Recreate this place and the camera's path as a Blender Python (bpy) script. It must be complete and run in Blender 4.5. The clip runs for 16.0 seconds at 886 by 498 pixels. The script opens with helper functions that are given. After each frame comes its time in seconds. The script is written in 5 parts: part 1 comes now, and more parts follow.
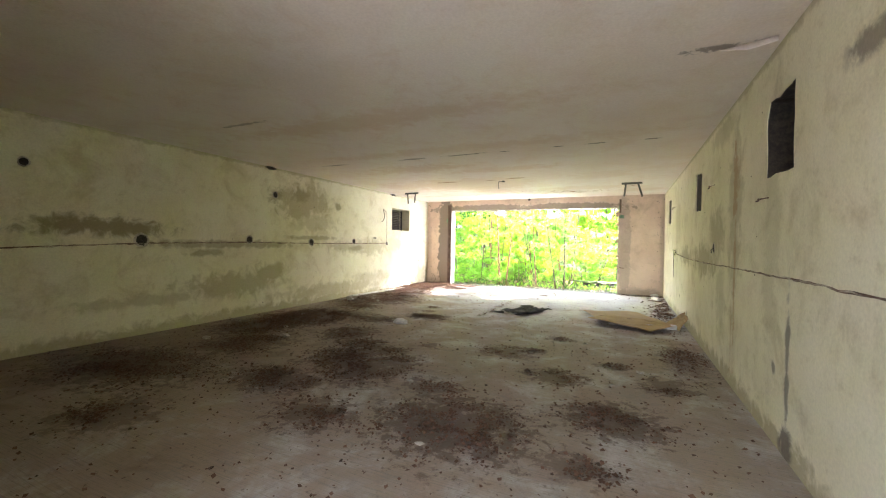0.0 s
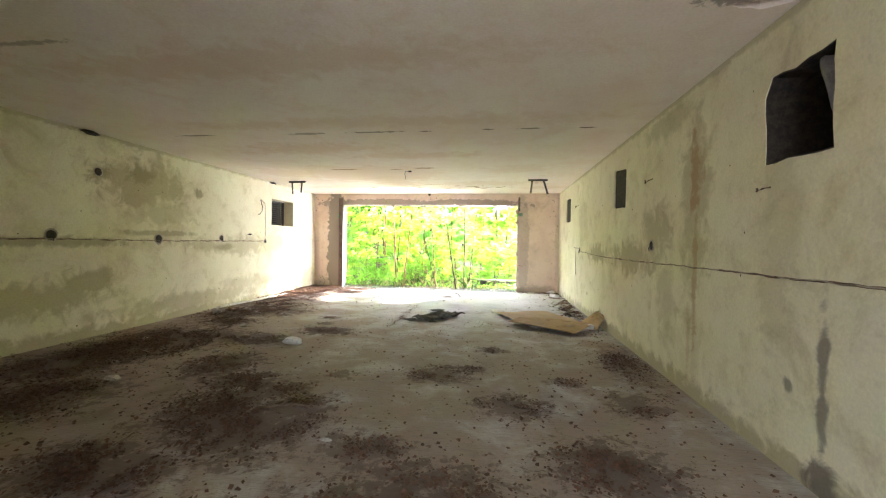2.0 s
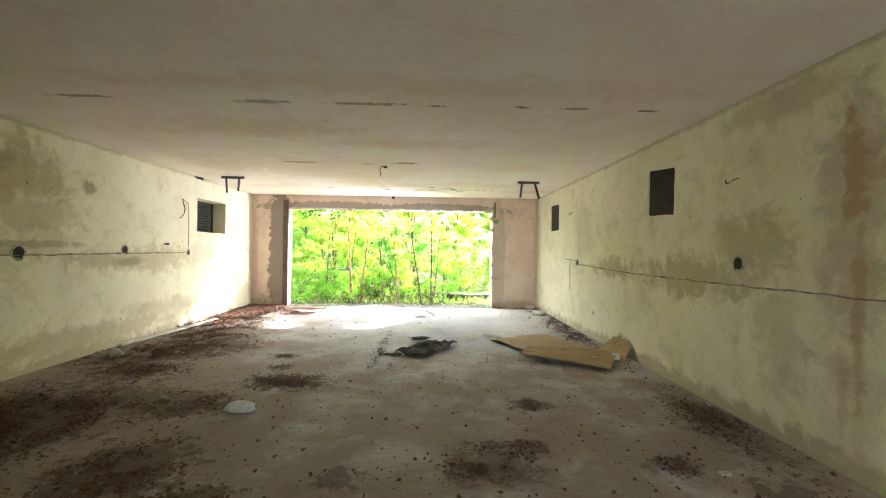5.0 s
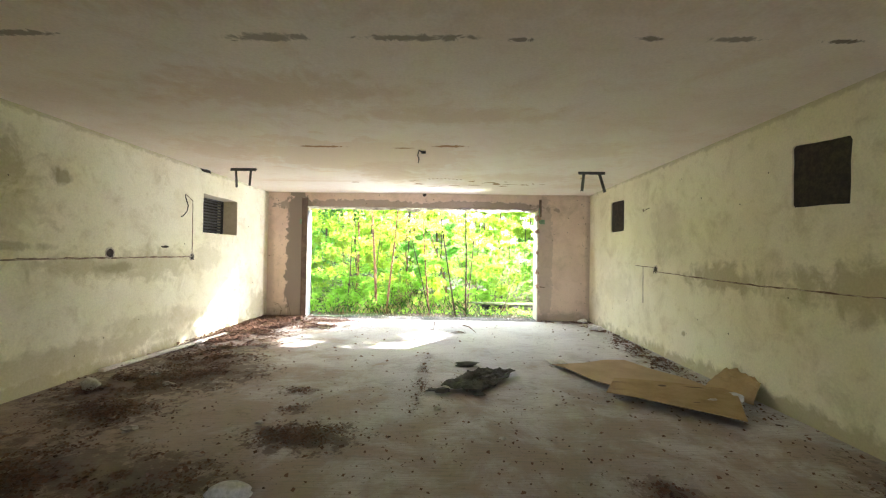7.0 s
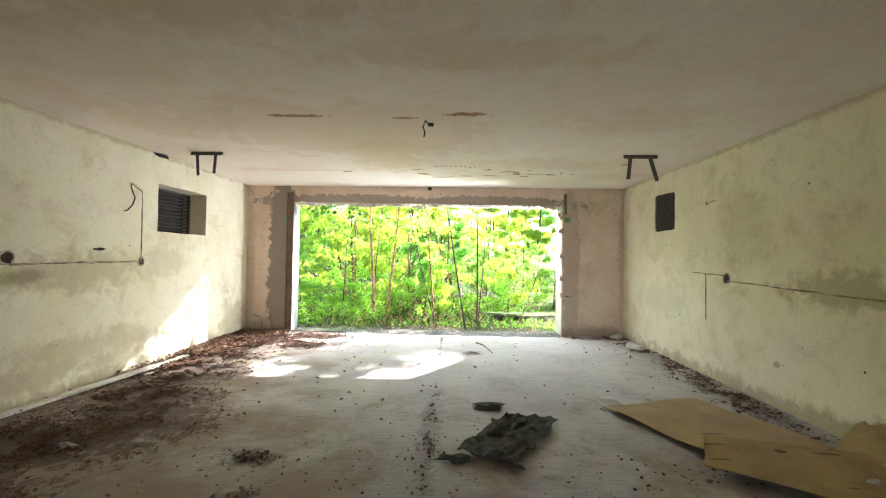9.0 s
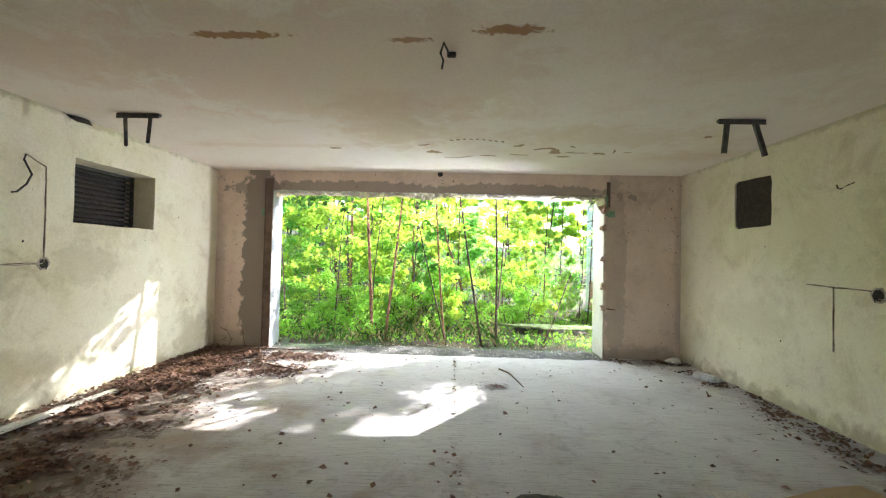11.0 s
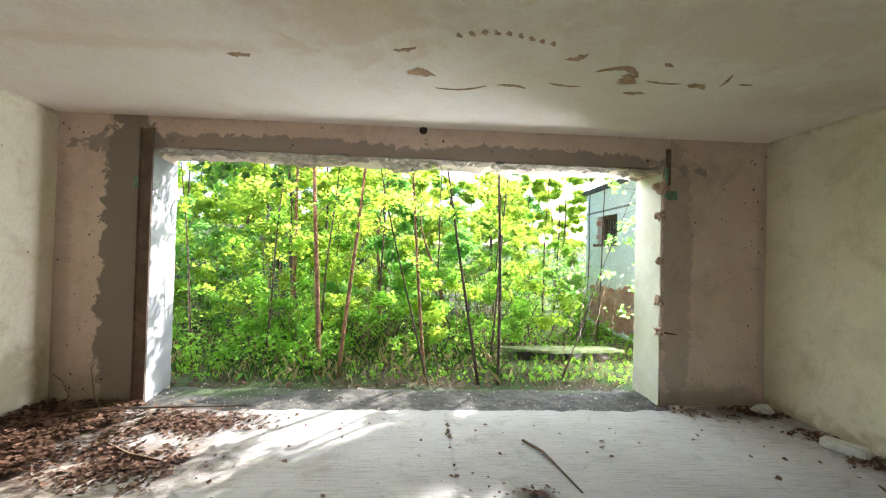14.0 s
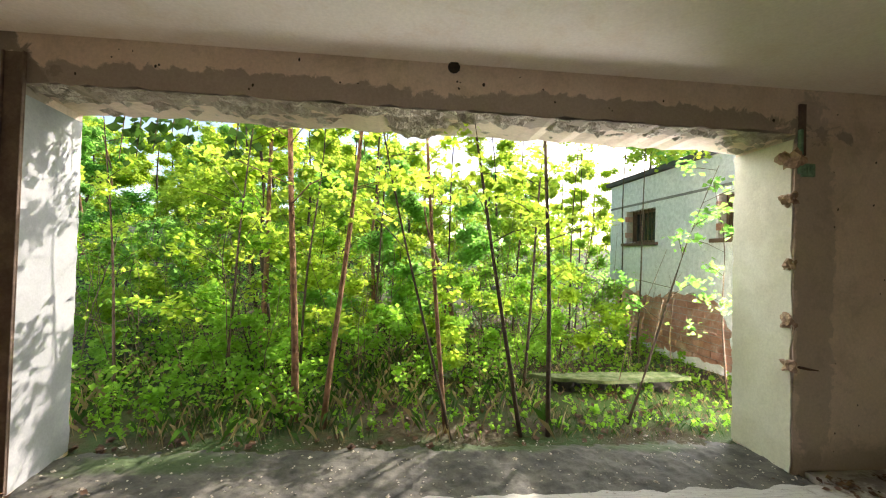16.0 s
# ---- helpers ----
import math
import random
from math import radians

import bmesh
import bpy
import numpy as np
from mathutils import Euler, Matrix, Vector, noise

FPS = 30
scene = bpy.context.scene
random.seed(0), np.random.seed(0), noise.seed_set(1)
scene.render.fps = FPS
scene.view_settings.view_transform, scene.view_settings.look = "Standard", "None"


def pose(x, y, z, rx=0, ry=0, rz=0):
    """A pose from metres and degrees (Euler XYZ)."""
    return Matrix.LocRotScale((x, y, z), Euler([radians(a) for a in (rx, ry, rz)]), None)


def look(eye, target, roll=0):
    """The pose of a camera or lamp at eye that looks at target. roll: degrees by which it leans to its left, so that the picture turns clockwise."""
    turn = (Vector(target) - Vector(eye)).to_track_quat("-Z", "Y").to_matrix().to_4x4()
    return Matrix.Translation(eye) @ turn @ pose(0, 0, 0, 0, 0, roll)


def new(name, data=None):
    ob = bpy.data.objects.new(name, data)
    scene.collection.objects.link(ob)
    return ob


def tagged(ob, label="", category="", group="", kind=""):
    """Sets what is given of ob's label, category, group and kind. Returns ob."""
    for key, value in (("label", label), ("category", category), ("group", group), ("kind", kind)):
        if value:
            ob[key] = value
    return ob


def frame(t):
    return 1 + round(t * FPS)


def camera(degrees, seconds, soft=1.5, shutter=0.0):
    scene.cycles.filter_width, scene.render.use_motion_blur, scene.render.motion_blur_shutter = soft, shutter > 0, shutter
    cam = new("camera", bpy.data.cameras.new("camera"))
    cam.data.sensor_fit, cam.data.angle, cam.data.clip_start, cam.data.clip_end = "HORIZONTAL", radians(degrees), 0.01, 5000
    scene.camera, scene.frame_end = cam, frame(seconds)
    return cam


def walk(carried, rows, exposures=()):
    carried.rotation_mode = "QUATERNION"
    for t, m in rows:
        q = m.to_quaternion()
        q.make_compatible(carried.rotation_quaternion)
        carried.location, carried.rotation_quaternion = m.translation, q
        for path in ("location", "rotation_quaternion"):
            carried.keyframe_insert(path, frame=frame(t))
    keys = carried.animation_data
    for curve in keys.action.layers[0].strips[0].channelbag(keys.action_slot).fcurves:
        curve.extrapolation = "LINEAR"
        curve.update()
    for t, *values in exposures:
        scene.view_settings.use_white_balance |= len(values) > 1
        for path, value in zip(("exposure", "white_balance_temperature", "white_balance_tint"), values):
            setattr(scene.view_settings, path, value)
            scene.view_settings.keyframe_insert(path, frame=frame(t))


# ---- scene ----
cam = camera(96.6, 16.0, 1.15)
PATH = [
    (0, (-0.097, 0.538, 1.426), (-0.935, 2.354, 1.399), 0.8),
    (0.5, (-0.264, 0.738, 1.432), (-0.973, 2.607, 1.407), 0.8),
    (1, (-0.478, 0.929, 1.465), (-1.045, 2.847, 1.437), 0.8),
    (1.5, (-0.702, 1.238, 1.419), (-1.115, 3.194, 1.39), 0.8),
    (2, (-0.927, 1.454, 1.407), (-1.191, 3.436, 1.38), 0.8),
    (2.5, (-1.17, 1.602, 1.453), (-1.292, 3.599, 1.431), 0.8),
    (3, (-1.297, 1.952, 1.432), (-1.304, 3.952, 1.416), 0.7),
    (3.5, (-1.52, 2.194, 1.473), (-1.453, 4.193, 1.462), 0.7),
    (4, (-1.715, 2.359, 1.522), (-1.62, 4.357, 1.52), 0.7),
    (6.5, (-2.234, 3.847, 1.456), (-2.26, 5.847, 1.481), 0.8),
    (7, (-2.356, 4.149, 1.493), (-2.389, 6.148, 1.524), 0.8),
    (7.5, (-2.36, 4.438, 1.502), (-2.392, 6.438, 1.531), 0.8),
    (8, (-2.341, 4.83, 1.529), (-2.378, 6.83, 1.56), 0.8),
    (8.5, (-2.475, 5.179, 1.518), (-2.523, 7.178, 1.56), 0.9),
    (9, (-2.491, 5.48, 1.519), (-2.538, 7.479, 1.562), 0.8),
    (11.5, (-2.723, 7.318, 1.563), (-2.791, 9.317, 1.601), 1.3),
    (12, (-2.745, 7.642, 1.555), (-2.78, 9.641, 1.59), 1.4),
    (12.5, (-2.76, 8.099, 1.58), (-2.753, 10.098, 1.609), 1.4),
    (13, (-2.942, 8.472, 1.578), (-2.892, 10.471, 1.611), 1.5),
    (13.5, (-2.949, 8.803, 1.568), (-2.861, 10.801, 1.598), 1.5),
    (14, (-2.963, 9.193, 1.579), (-2.846, 11.19, 1.609), 1.5),
    (14.5, (-3.118, 9.548, 1.573), (-2.979, 11.543, 1.609), 1.5),
    (15, (-3.148, 9.848, 1.554), (-2.979, 11.841, 1.59), 1.5),
    (15.5, (-3.154, 10.261, 1.574), (-2.964, 12.252, 1.61), 1.5),
    (16, (-3.272, 10.643, 1.562), (-3.079, 12.633, 1.601), 1.5),
]
EXPOSURES = [(0.0, 3.6, 6050, 23), (4.0, 3.47, 6050, 20), (7.0, 3.0, 6050, 21), (9.0, 2.72, 6000, 20), (12.5, 1.92, 5750, 17), (14.0, 1.72, 6000, 19), (16.0, 1.0, 6850, 17)]
walk(cam, [(t, look(eye, target, roll)) for t, eye, target, roll in PATH], EXPOSURES)

# ---- world, sun, sky light, exposure ----
SUN_WAY = Vector((1.0, 1.30, 0.94)).normalized()
world = bpy.data.worlds.new("world")
scene.world = world
world.use_nodes = True
wn = world.node_tree
sky = wn.nodes.new("ShaderNodeTexSky")
sky.sky_type = "NISHITA"
sky.sun_disc = False
sky.sun_elevation = math.asin(SUN_WAY.z)
sky.sun_rotation = math.atan2(SUN_WAY.x, SUN_WAY.y)
wn.links.new(sky.outputs["Color"], wn.nodes["Background"].inputs["Color"])
wn.nodes["Background"].inputs["Strength"].default_value = 0.15

sun_data = bpy.data.lights.new("sun", "SUN")
sun_data.energy, sun_data.angle, sun_data.color = 5.0, radians(0.53), (1.0, 0.95, 0.86)
sun = new("sun", sun_data)
sun.matrix_world = look(SUN_WAY * 60, (0, 0, 0))

# unseen fill lamps added as skylight: over and beside the gateway, in rear doorway
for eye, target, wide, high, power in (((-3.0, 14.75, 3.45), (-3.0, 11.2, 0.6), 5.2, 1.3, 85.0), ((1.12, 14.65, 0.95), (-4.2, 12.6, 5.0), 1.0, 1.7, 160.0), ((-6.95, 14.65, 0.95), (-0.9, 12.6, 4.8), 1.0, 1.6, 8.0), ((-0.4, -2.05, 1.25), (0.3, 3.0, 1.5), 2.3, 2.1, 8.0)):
    fill_data = bpy.data.lights.new("fill_lamp", "AREA")
    fill_data.shape, fill_data.size, fill_data.size_y = "RECTANGLE", wide, high
    fill_data.energy, fill_data.color = power, (0.95, 0.98, 1.0)
    new("fill_lamp", fill_data).matrix_world = look(eye, target)

# drifts of earth and dead leaves on the garage floor: x, y, half-widths, thickness
DRIFTS = [(-1.32, 3.4, 0.5, 0.38, 0.9), (-0.16, 4.04, 0.3, 0.26, 0.9), (-0.35, 3.18, 0.2, 0.12, 0.7), (-2.42, 3.08, 0.3, 0.22, 0.8), (-2.75, 4.16, 0.4, 0.34, 0.8), (-3.36, 3.53, 0.42, 0.26, 0.8),
          (-1.48, 5.65, 0.24, 0.2, 0.8), (-1.81, 4.04, 0.24, 0.16, 0.7), (-2.58, 4.58, 0.25, 0.22, 0.8), (-3.25, 4.5, 0.34, 0.4, 0.8), (-0.76, 4.9, 0.25, 0.18, 0.8), (-4.0, 5.55, 0.32, 0.32, 0.9),
          (-3.43, 5.13, 0.28, 0.2, 0.9), (-2.98, 4.98, 0.26, 0.16, 0.8), (0.33, 5.12, 0.18, 0.2, 0.8), (-3.55, 7.36, 0.34, 0.18, 1.0), (-4.4, 6.7, 0.4, 0.24, 0.9), (-0.95, 6.7, 0.16, 0.12, 0.7)]
# the dark strip along the wall
DRIFTS += [(-5.6, 6.4, 0.6, 0.6, 1.0), (-5.7, 5.4, 0.5, 0.6, 1.0), (-5.2, 6.1, 0.35, 0.35, 0.9), (-4.9, 4.4, 0.45, 0.4, 0.8), (-4.9, 6.83, 0.34, 0.22, 0.9), (-5.5, 7.75, 0.4, 0.26, 0.9), (-6.0, 8.37, 0.4, 0.4, 1.0),
           (-5.6, 8.66, 0.6, 0.36, 1.0), (-5.1, 9.0, 0.4, 0.3, 0.9), (-5.7, 9.5, 0.55, 0.35, 0.9), (-5.9, 10.5, 0.5, 0.45, 0.9), (-5.2, 3.1, 0.8, 0.45, 0.8), (-3.9, 2.3, 0.3, 0.25, 0.7)]
# towards the gateway and along the other wall
DRIFTS += [(-3.95, 8.43, 0.16, 0.08, 0.7), (-3.82, 7.94, 0.1, 0.08, 0.9), (-2.67, 9.0, 0.07, 0.8, 0.35), (-6.2, 11.9, 0.6, 1.3, 1.3), (-6.2, 12.8, 0.6, 0.5, 1.2), (-2.18, 11.79, 0.12, 0.07, 0.9), (-5.0, 12.9, 0.5, 0.2, 0.7),
           (0.7, 10.2, 0.22, 1.4, 0.35), (0.6, 6.3, 0.22, 0.6, 0.6), (-2.66, 12.0, 0.015, 0.9, 0.2), (0.45, 13.15, 0.5, 0.13, 0.7), (0.75, 12.0, 0.2, 1.2, 0.35), (-0.18, 5.6, 0.13, 0.1, 0.7), (-2.53, 5.46, 0.12, 0.09, 0.8), (-1.19, 5.89, 0.13, 0.08, 0.7), (-5.0, 12.2, 0.5, 0.25, 0.6)]

# ---- materials ----


class Tree:
    """Short ways to wire a node material."""

    def __init__(self, name):
        self.mat = bpy.data.materials.new(name)
        self.mat.use_nodes = True
        self.t = self.mat.node_tree
        self.bsdf = self.t.nodes["Principled BSDF"]

    def node(self, kind, **values):
        n = self.t.nodes.new(kind)
        for k, v in values.items():
            n.inputs[k.replace("_", " ")].default_value = v
        return n

    def link(self, a, b):
        self.t.links.new(a, b)

    def math(self, op, a, b=None, clamp=False):
        n = self.t.nodes.new("ShaderNodeMath")
        n.operation, n.use_clamp = op, clamp
        for i, v in enumerate((a, b)):
            if v is None:
                continue
            if isinstance(v, (int, float)):
                n.inputs[i].default_value = v
            else:
                self.link(v, n.inputs[i])
        return n.outputs[0]

    def vec(self, op, a, b):
        n = self.t.nodes.new("ShaderNodeVectorMath")
        n.operation = op
        for i, v in enumerate((a, b)):
            if isinstance(v, tuple):
                n.inputs[i].default_value = v
            else:
                self.link(v, n.inputs[i])
        return n

    def noise(self, co, scale, detail=4.0, rough=0.6, distort=0.0):
        n = self.node("ShaderNodeTexNoise", Scale=scale, Detail=detail, Roughness=rough, Distortion=distort)
        self.link(co, n.inputs["Vector"])
        return n.outputs[0]

    def remap(self, v, a, b, c=0.0, d=1.0):
        n = self.t.nodes.new("ShaderNodeMapRange")
        n.interpolation_type = "SMOOTHSTEP"
        self.link(v, n.inputs["Value"])
        for k, x in zip(("From Min", "From Max", "To Min", "To Max"), (a, b, c, d)):
            n.inputs[k].default_value = x
        return n.outputs[0]

    def mix(self, f, a, b, how="MIX"):
        n = self.t.nodes.new("ShaderNodeMix")
        n.data_type, n.blend_type = "RGBA", how
        for sock, v in ((n.inputs[0], f), (n.inputs[6], a), (n.inputs[7], b)):
            if isinstance(v, (int, float)):
                sock.default_value = v
            elif isinstance(v, tuple):
                sock.default_value = (*v, 1.0)
            else:
                self.link(v, sock)
        return n.outputs[2]

    def bump(self, height, strength, distance):
        n = self.node("ShaderNodeBump", Strength=strength, Distance=distance)
        self.link(height, n.inputs["Height"])
        self.link(n.outputs[0], self.bsdf.inputs["Normal"])

    def place(self, world_co=True):
        if world_co:
            return self.t.nodes.new("ShaderNodeNewGeometry").outputs["Position"]
        return self.t.nodes.new("ShaderNodeTexCoord").outputs["Object"]

    def blobs(self, co, wob, spots, soft=0.65):
        """A mask of ragged spots: (centre, radii, strength) each."""
        total = None
        for c, r, s in spots:
            v = self.vec("SUBTRACT", co, c)
            v = self.vec("MULTIPLY", v.outputs[0], tuple(1.0 / k for k in r))
            ln = self.t.nodes.new("ShaderNodeVectorMath")
            ln.operation = "LENGTH"
            self.link(v.outputs[0], ln.inputs[0])
            d = self.math("ADD", ln.outputs["Value"], wob)
            m = self.remap(d, 1.05, 1.05 - soft, 0.0, s)
            total = m if total is None else self.math("MAXIMUM", total, m)
        return total


def surface(name, c1, c2, scale=2.0, rough=0.9, fine=45.0, bump=0.25, depth=0.01, metal=0.0, world_co=True, grain=0.22, stains=(), wobble=0.9, spec=0.3, edge=3.0, mottle=None):
    """Two tones in large clouds, fine grain and relief on top, and ragged stains: (colour, spots) each."""
    m = Tree(name)
    co = m.place(world_co)
    big = m.noise(co, scale, 5.0, 0.65)
    col = m.mix(m.remap(big, 0.36, 0.66), c1, c2)
    if mottle:
        col = m.mix(m.remap(m.noise(co, 1.9, 8.0, 0.72, 0.5), 0.47, 0.72, 0.0, 0.8), col, mottle)
        col = m.mix(m.remap(m.noise(co, 7.0, 6.0, 0.7, 0.3), 0.52, 0.74, 0.0, 0.55), col, mottle)
    small = m.noise(co, fine, 4.0, 0.7)
    wob = m.math("MULTIPLY", m.math("SUBTRACT", m.noise(co, edge, 6.0, 0.62, 0.6), 0.5), wobble * 2)
    for colour, spots, *soft in stains:
        edge_wob = wob if len(soft) < 2 else m.math("MULTIPLY", m.math("SUBTRACT", m.noise(co, soft[1], 6.0, 0.65, 0.8), 0.5), 2.8)
        col = m.mix(m.blobs(co, edge_wob, spots, *soft[:1]), col, colour)
    grey = m.remap(small, 0.25, 0.75, 1.0 - grain, 1.0 + grain * 0.4)
    g = m.t.nodes.new("ShaderNodeCombineColor")
    for i in range(3):
        m.link(grey, g.inputs[i])
    col = m.mix(1.0, col, g.outputs[0], "MULTIPLY")
    m.link(col, m.bsdf.inputs["Base Color"])
    m.bsdf.inputs["Roughness"].default_value = rough
    m.bsdf.inputs["Metallic"].default_value = metal
    m.bsdf.inputs["Specular IOR Level"].default_value = spec
    m.bump(m.math("ADD", small, m.math("MULTIPLY", big, 1.5)), bump, depth)
    return m.mat


def leaf_material(name, dark, light, glow, amount=0.45):
    """Thin leaves: some light comes through; each leaf has its own tone."""
    m = Tree(name)
    rnd = m.t.nodes.new("ShaderNodeNewGeometry").outputs["Random Per Island"]
    clump = m.noise(m.place(), 0.9, 2.0)
    f = m.math("ADD", m.math("MULTIPLY", rnd, 0.7), m.math("MULTIPLY", clump, 0.4), True)
    col = m.mix(f, dark, light)
    m.link(col, m.bsdf.inputs["Base Color"])
    m.bsdf.inputs["Roughness"].default_value = 0.55
    m.bsdf.inputs["Specular IOR Level"].default_value = 0.18
    tr = m.t.nodes.new("ShaderNodeBsdfTranslucent")
    m.link(m.mix(f, glow, tuple(min(1.0, g * 1.25) for g in glow)), tr.inputs["Color"])
    mx = m.t.nodes.new("ShaderNodeMixShader")
    mx.inputs[0].default_value = amount
    m.link(m.bsdf.outputs[0], mx.inputs[1])
    m.link(tr.outputs[0], mx.inputs[2])
    m.link(mx.outputs[0], m.t.nodes["Material Output"].inputs["Surface"])
    return m.mat


DAMP = (0.27, 0.22, 0.11)
RUST = (0.40, 0.20, 0.08)
GREY_CEMENT = (0.29, 0.245, 0.20)
LX, RX, FY, HZ = -6.65, 0.91, 13.4, 2.93


def left(y, z, ry, rz, s):
    return ((LX, y, z), (1.0, ry, rz), s)


def right(y, z, ry, rz, s):
    return ((RX, y, z), (1.0, ry, rz), s)


def front(x, z, rx, rz, s):
    return ((x, FY, z), (rx, 0.25, rz), s)


def top(x, y, rx, ry, s):
    return ((x, y, HZ), (rx, ry, 1.0), s)


left_plaster = surface(
    "left_plaster", (0.84, 0.79, 0.62), (0.77, 0.71, 0.51), 1.1, bump=0.14, grain=0.1, mottle=(0.60, 0.52, 0.33), edge=5.0, wobble=1.1, stains=(
        # also darker bands along the wall's foot and its ceiling edge
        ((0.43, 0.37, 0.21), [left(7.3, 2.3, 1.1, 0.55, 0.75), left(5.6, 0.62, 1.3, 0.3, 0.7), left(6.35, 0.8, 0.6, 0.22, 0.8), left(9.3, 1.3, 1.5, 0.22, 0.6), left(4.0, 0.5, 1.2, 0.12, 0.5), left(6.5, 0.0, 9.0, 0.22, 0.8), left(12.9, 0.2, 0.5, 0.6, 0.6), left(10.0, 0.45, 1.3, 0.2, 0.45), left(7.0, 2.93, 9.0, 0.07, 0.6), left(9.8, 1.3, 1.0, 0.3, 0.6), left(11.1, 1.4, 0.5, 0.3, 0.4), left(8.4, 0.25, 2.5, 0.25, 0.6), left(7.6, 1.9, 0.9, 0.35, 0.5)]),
        (DAMP, [left(3.55, 1.6, 1.15, 0.17, 0.85), left(5.6, 1.36, 1.9, 0.09, 0.6), left(7.6, 1.52, 1.0, 0.06, 0.5), left(8.45, 2.3, 0.16, 0.13, 0.7), left(7.2, 2.45, 0.35, 0.2, 0.5), left(6.5, 2.35, 0.18, 0.2, 0.5), left(5.0, 1.22, 0.4, 0.08, 0.6), left(9.2, 1.28, 0.4, 0.08, 0.6)]),
    ))
right_plaster = surface(
    "right_plaster", (0.85, 0.79, 0.60), (0.79, 0.72, 0.51), 1.0, bump=0.14, grain=0.1, mottle=(0.60, 0.52, 0.33), edge=5.0, wobble=1.1, stains=(
        # includes a darker foot and a darker strip just below the ceiling
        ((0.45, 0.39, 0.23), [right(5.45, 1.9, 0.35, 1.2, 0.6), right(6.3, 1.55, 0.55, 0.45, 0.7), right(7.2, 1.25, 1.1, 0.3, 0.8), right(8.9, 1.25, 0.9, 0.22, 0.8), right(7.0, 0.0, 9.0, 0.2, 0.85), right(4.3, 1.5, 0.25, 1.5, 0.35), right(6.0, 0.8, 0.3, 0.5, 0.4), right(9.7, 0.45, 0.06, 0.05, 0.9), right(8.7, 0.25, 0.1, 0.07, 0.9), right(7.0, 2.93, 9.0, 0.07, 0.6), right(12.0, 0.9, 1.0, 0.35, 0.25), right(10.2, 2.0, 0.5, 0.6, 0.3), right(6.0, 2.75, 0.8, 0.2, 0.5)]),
        (RUST, [right(5.43, 2.1, 0.10, 0.55, 0.6), right(5.40, 1.2, 0.06, 0.9, 0.5), right(5.38, 2.15, 0.16, 0.3, 0.4), right(5.5, 0.55, 0.05, 0.4, 0.3)], 0.7, 6.0),
        # dark groove stain; its widest spot, at the foot, paints a hole's dark
        ((0.17, 0.14, 0.12), [right(3.93, 0.62, 0.05, 0.62, 0.75), right(3.95, 0.1, 0.14, 0.16, 0.9), right(4.2, 0.55, 0.05, 0.06, 0.7)]),
        (GREY_CEMENT, [right(3.0, 2.4, 0.28, 0.1, 0.9)]),
    ))
front_plaster = surface(
    "front_plaster", (0.84, 0.69, 0.57), (0.76, 0.60, 0.49), 1.4, bump=0.2, grain=0.12, mottle=(0.58, 0.46, 0.35), edge=6.5, wobble=0.7, stains=(
        (GREY_CEMENT, [front(-5.95, 1.2, 0.26, 2.3, 0.95), front(-5.85, 2.62, 0.3, 0.2, 0.9), front(-4.6, 2.62, 1.9, 0.15, 0.7), front(-1.9, 2.6, 1.9, 0.16, 0.7), front(-0.12, 1.4, 0.17, 1.6, 0.35)], 0.12),
        # darker along the foot at both sides and up both corners
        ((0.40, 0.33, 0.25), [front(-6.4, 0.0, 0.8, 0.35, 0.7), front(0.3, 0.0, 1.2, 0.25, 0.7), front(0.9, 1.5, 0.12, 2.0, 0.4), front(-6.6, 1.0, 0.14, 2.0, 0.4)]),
    ))
ceiling_plaster = surface(
    "ceiling_plaster", (0.94, 0.86, 0.78), (0.90, 0.79, 0.69), 0.55, bump=0.12, grain=0.08, mottle=(0.85, 0.72, 0.60), edge=4.5, wobble=1.15, stains=(
        ((0.86, 0.72, 0.60), [top(-3.9, 9.9, 1.7, 1.0, 0.85), top(-2.7, 9.9, 0.5, 0.9, 0.8)], 0.25, 2.5),
        ((0.77, 0.61, 0.46), [top(-4.0, 7.6, 1.6, 0.5, 0.7), top(-2.3, 8.2, 1.5, 0.35, 0.6), top(-1.0, 11.4, 1.6, 0.5, 0.5), top(0.3, 12.2, 0.8, 0.4, 0.5), top(-3.3, 10.6, 0.9, 0.5, 0.6), top(-5.0, 11.9, 1.3, 0.12, 0.5), top(-3.0, 4.6, 3.2, 0.4, 0.6), top(-2.5, 6.3, 4.0, 0.3, 0.5), top(-3.4, 11.3, 0.8, 0.9, 0.7), top(-5.6, 9.6, 0.7, 0.8, 0.5), top(-0.6, 9.5, 1.0, 0.6, 0.4)], 0.8),
        (RUST, [top(-4.11, 9.4, 0.32, 0.05, 0.9), top(-2.37, 9.34, 0.22, 0.06, 0.9), top(-3.0, 9.45, 0.14, 0.04, 0.8)], 0.4, 11.0),
        ((0.20, 0.16, 0.12), [top(-3.6, 6.74, 0.3, 0.06, 0.6), top(-2.6, 6.74, 0.38, 0.045, 0.7), top(-1.9, 6.76, 0.08, 0.035, 0.8), top(-1.05, 6.74, 0.1, 0.03, 0.8), top(-0.5, 6.74, 0.18, 0.04, 0.7), top(-5.3, 6.7, 0.3, 0.04, 0.7), top(0.2, 6.76, 0.15, 0.03, 0.9), top(-4.6, 4.1, 0.4, 0.04, 0.5), top(0.5, 4.12, 0.22, 0.06, 0.7)], 0.5, 12.0),
    ))

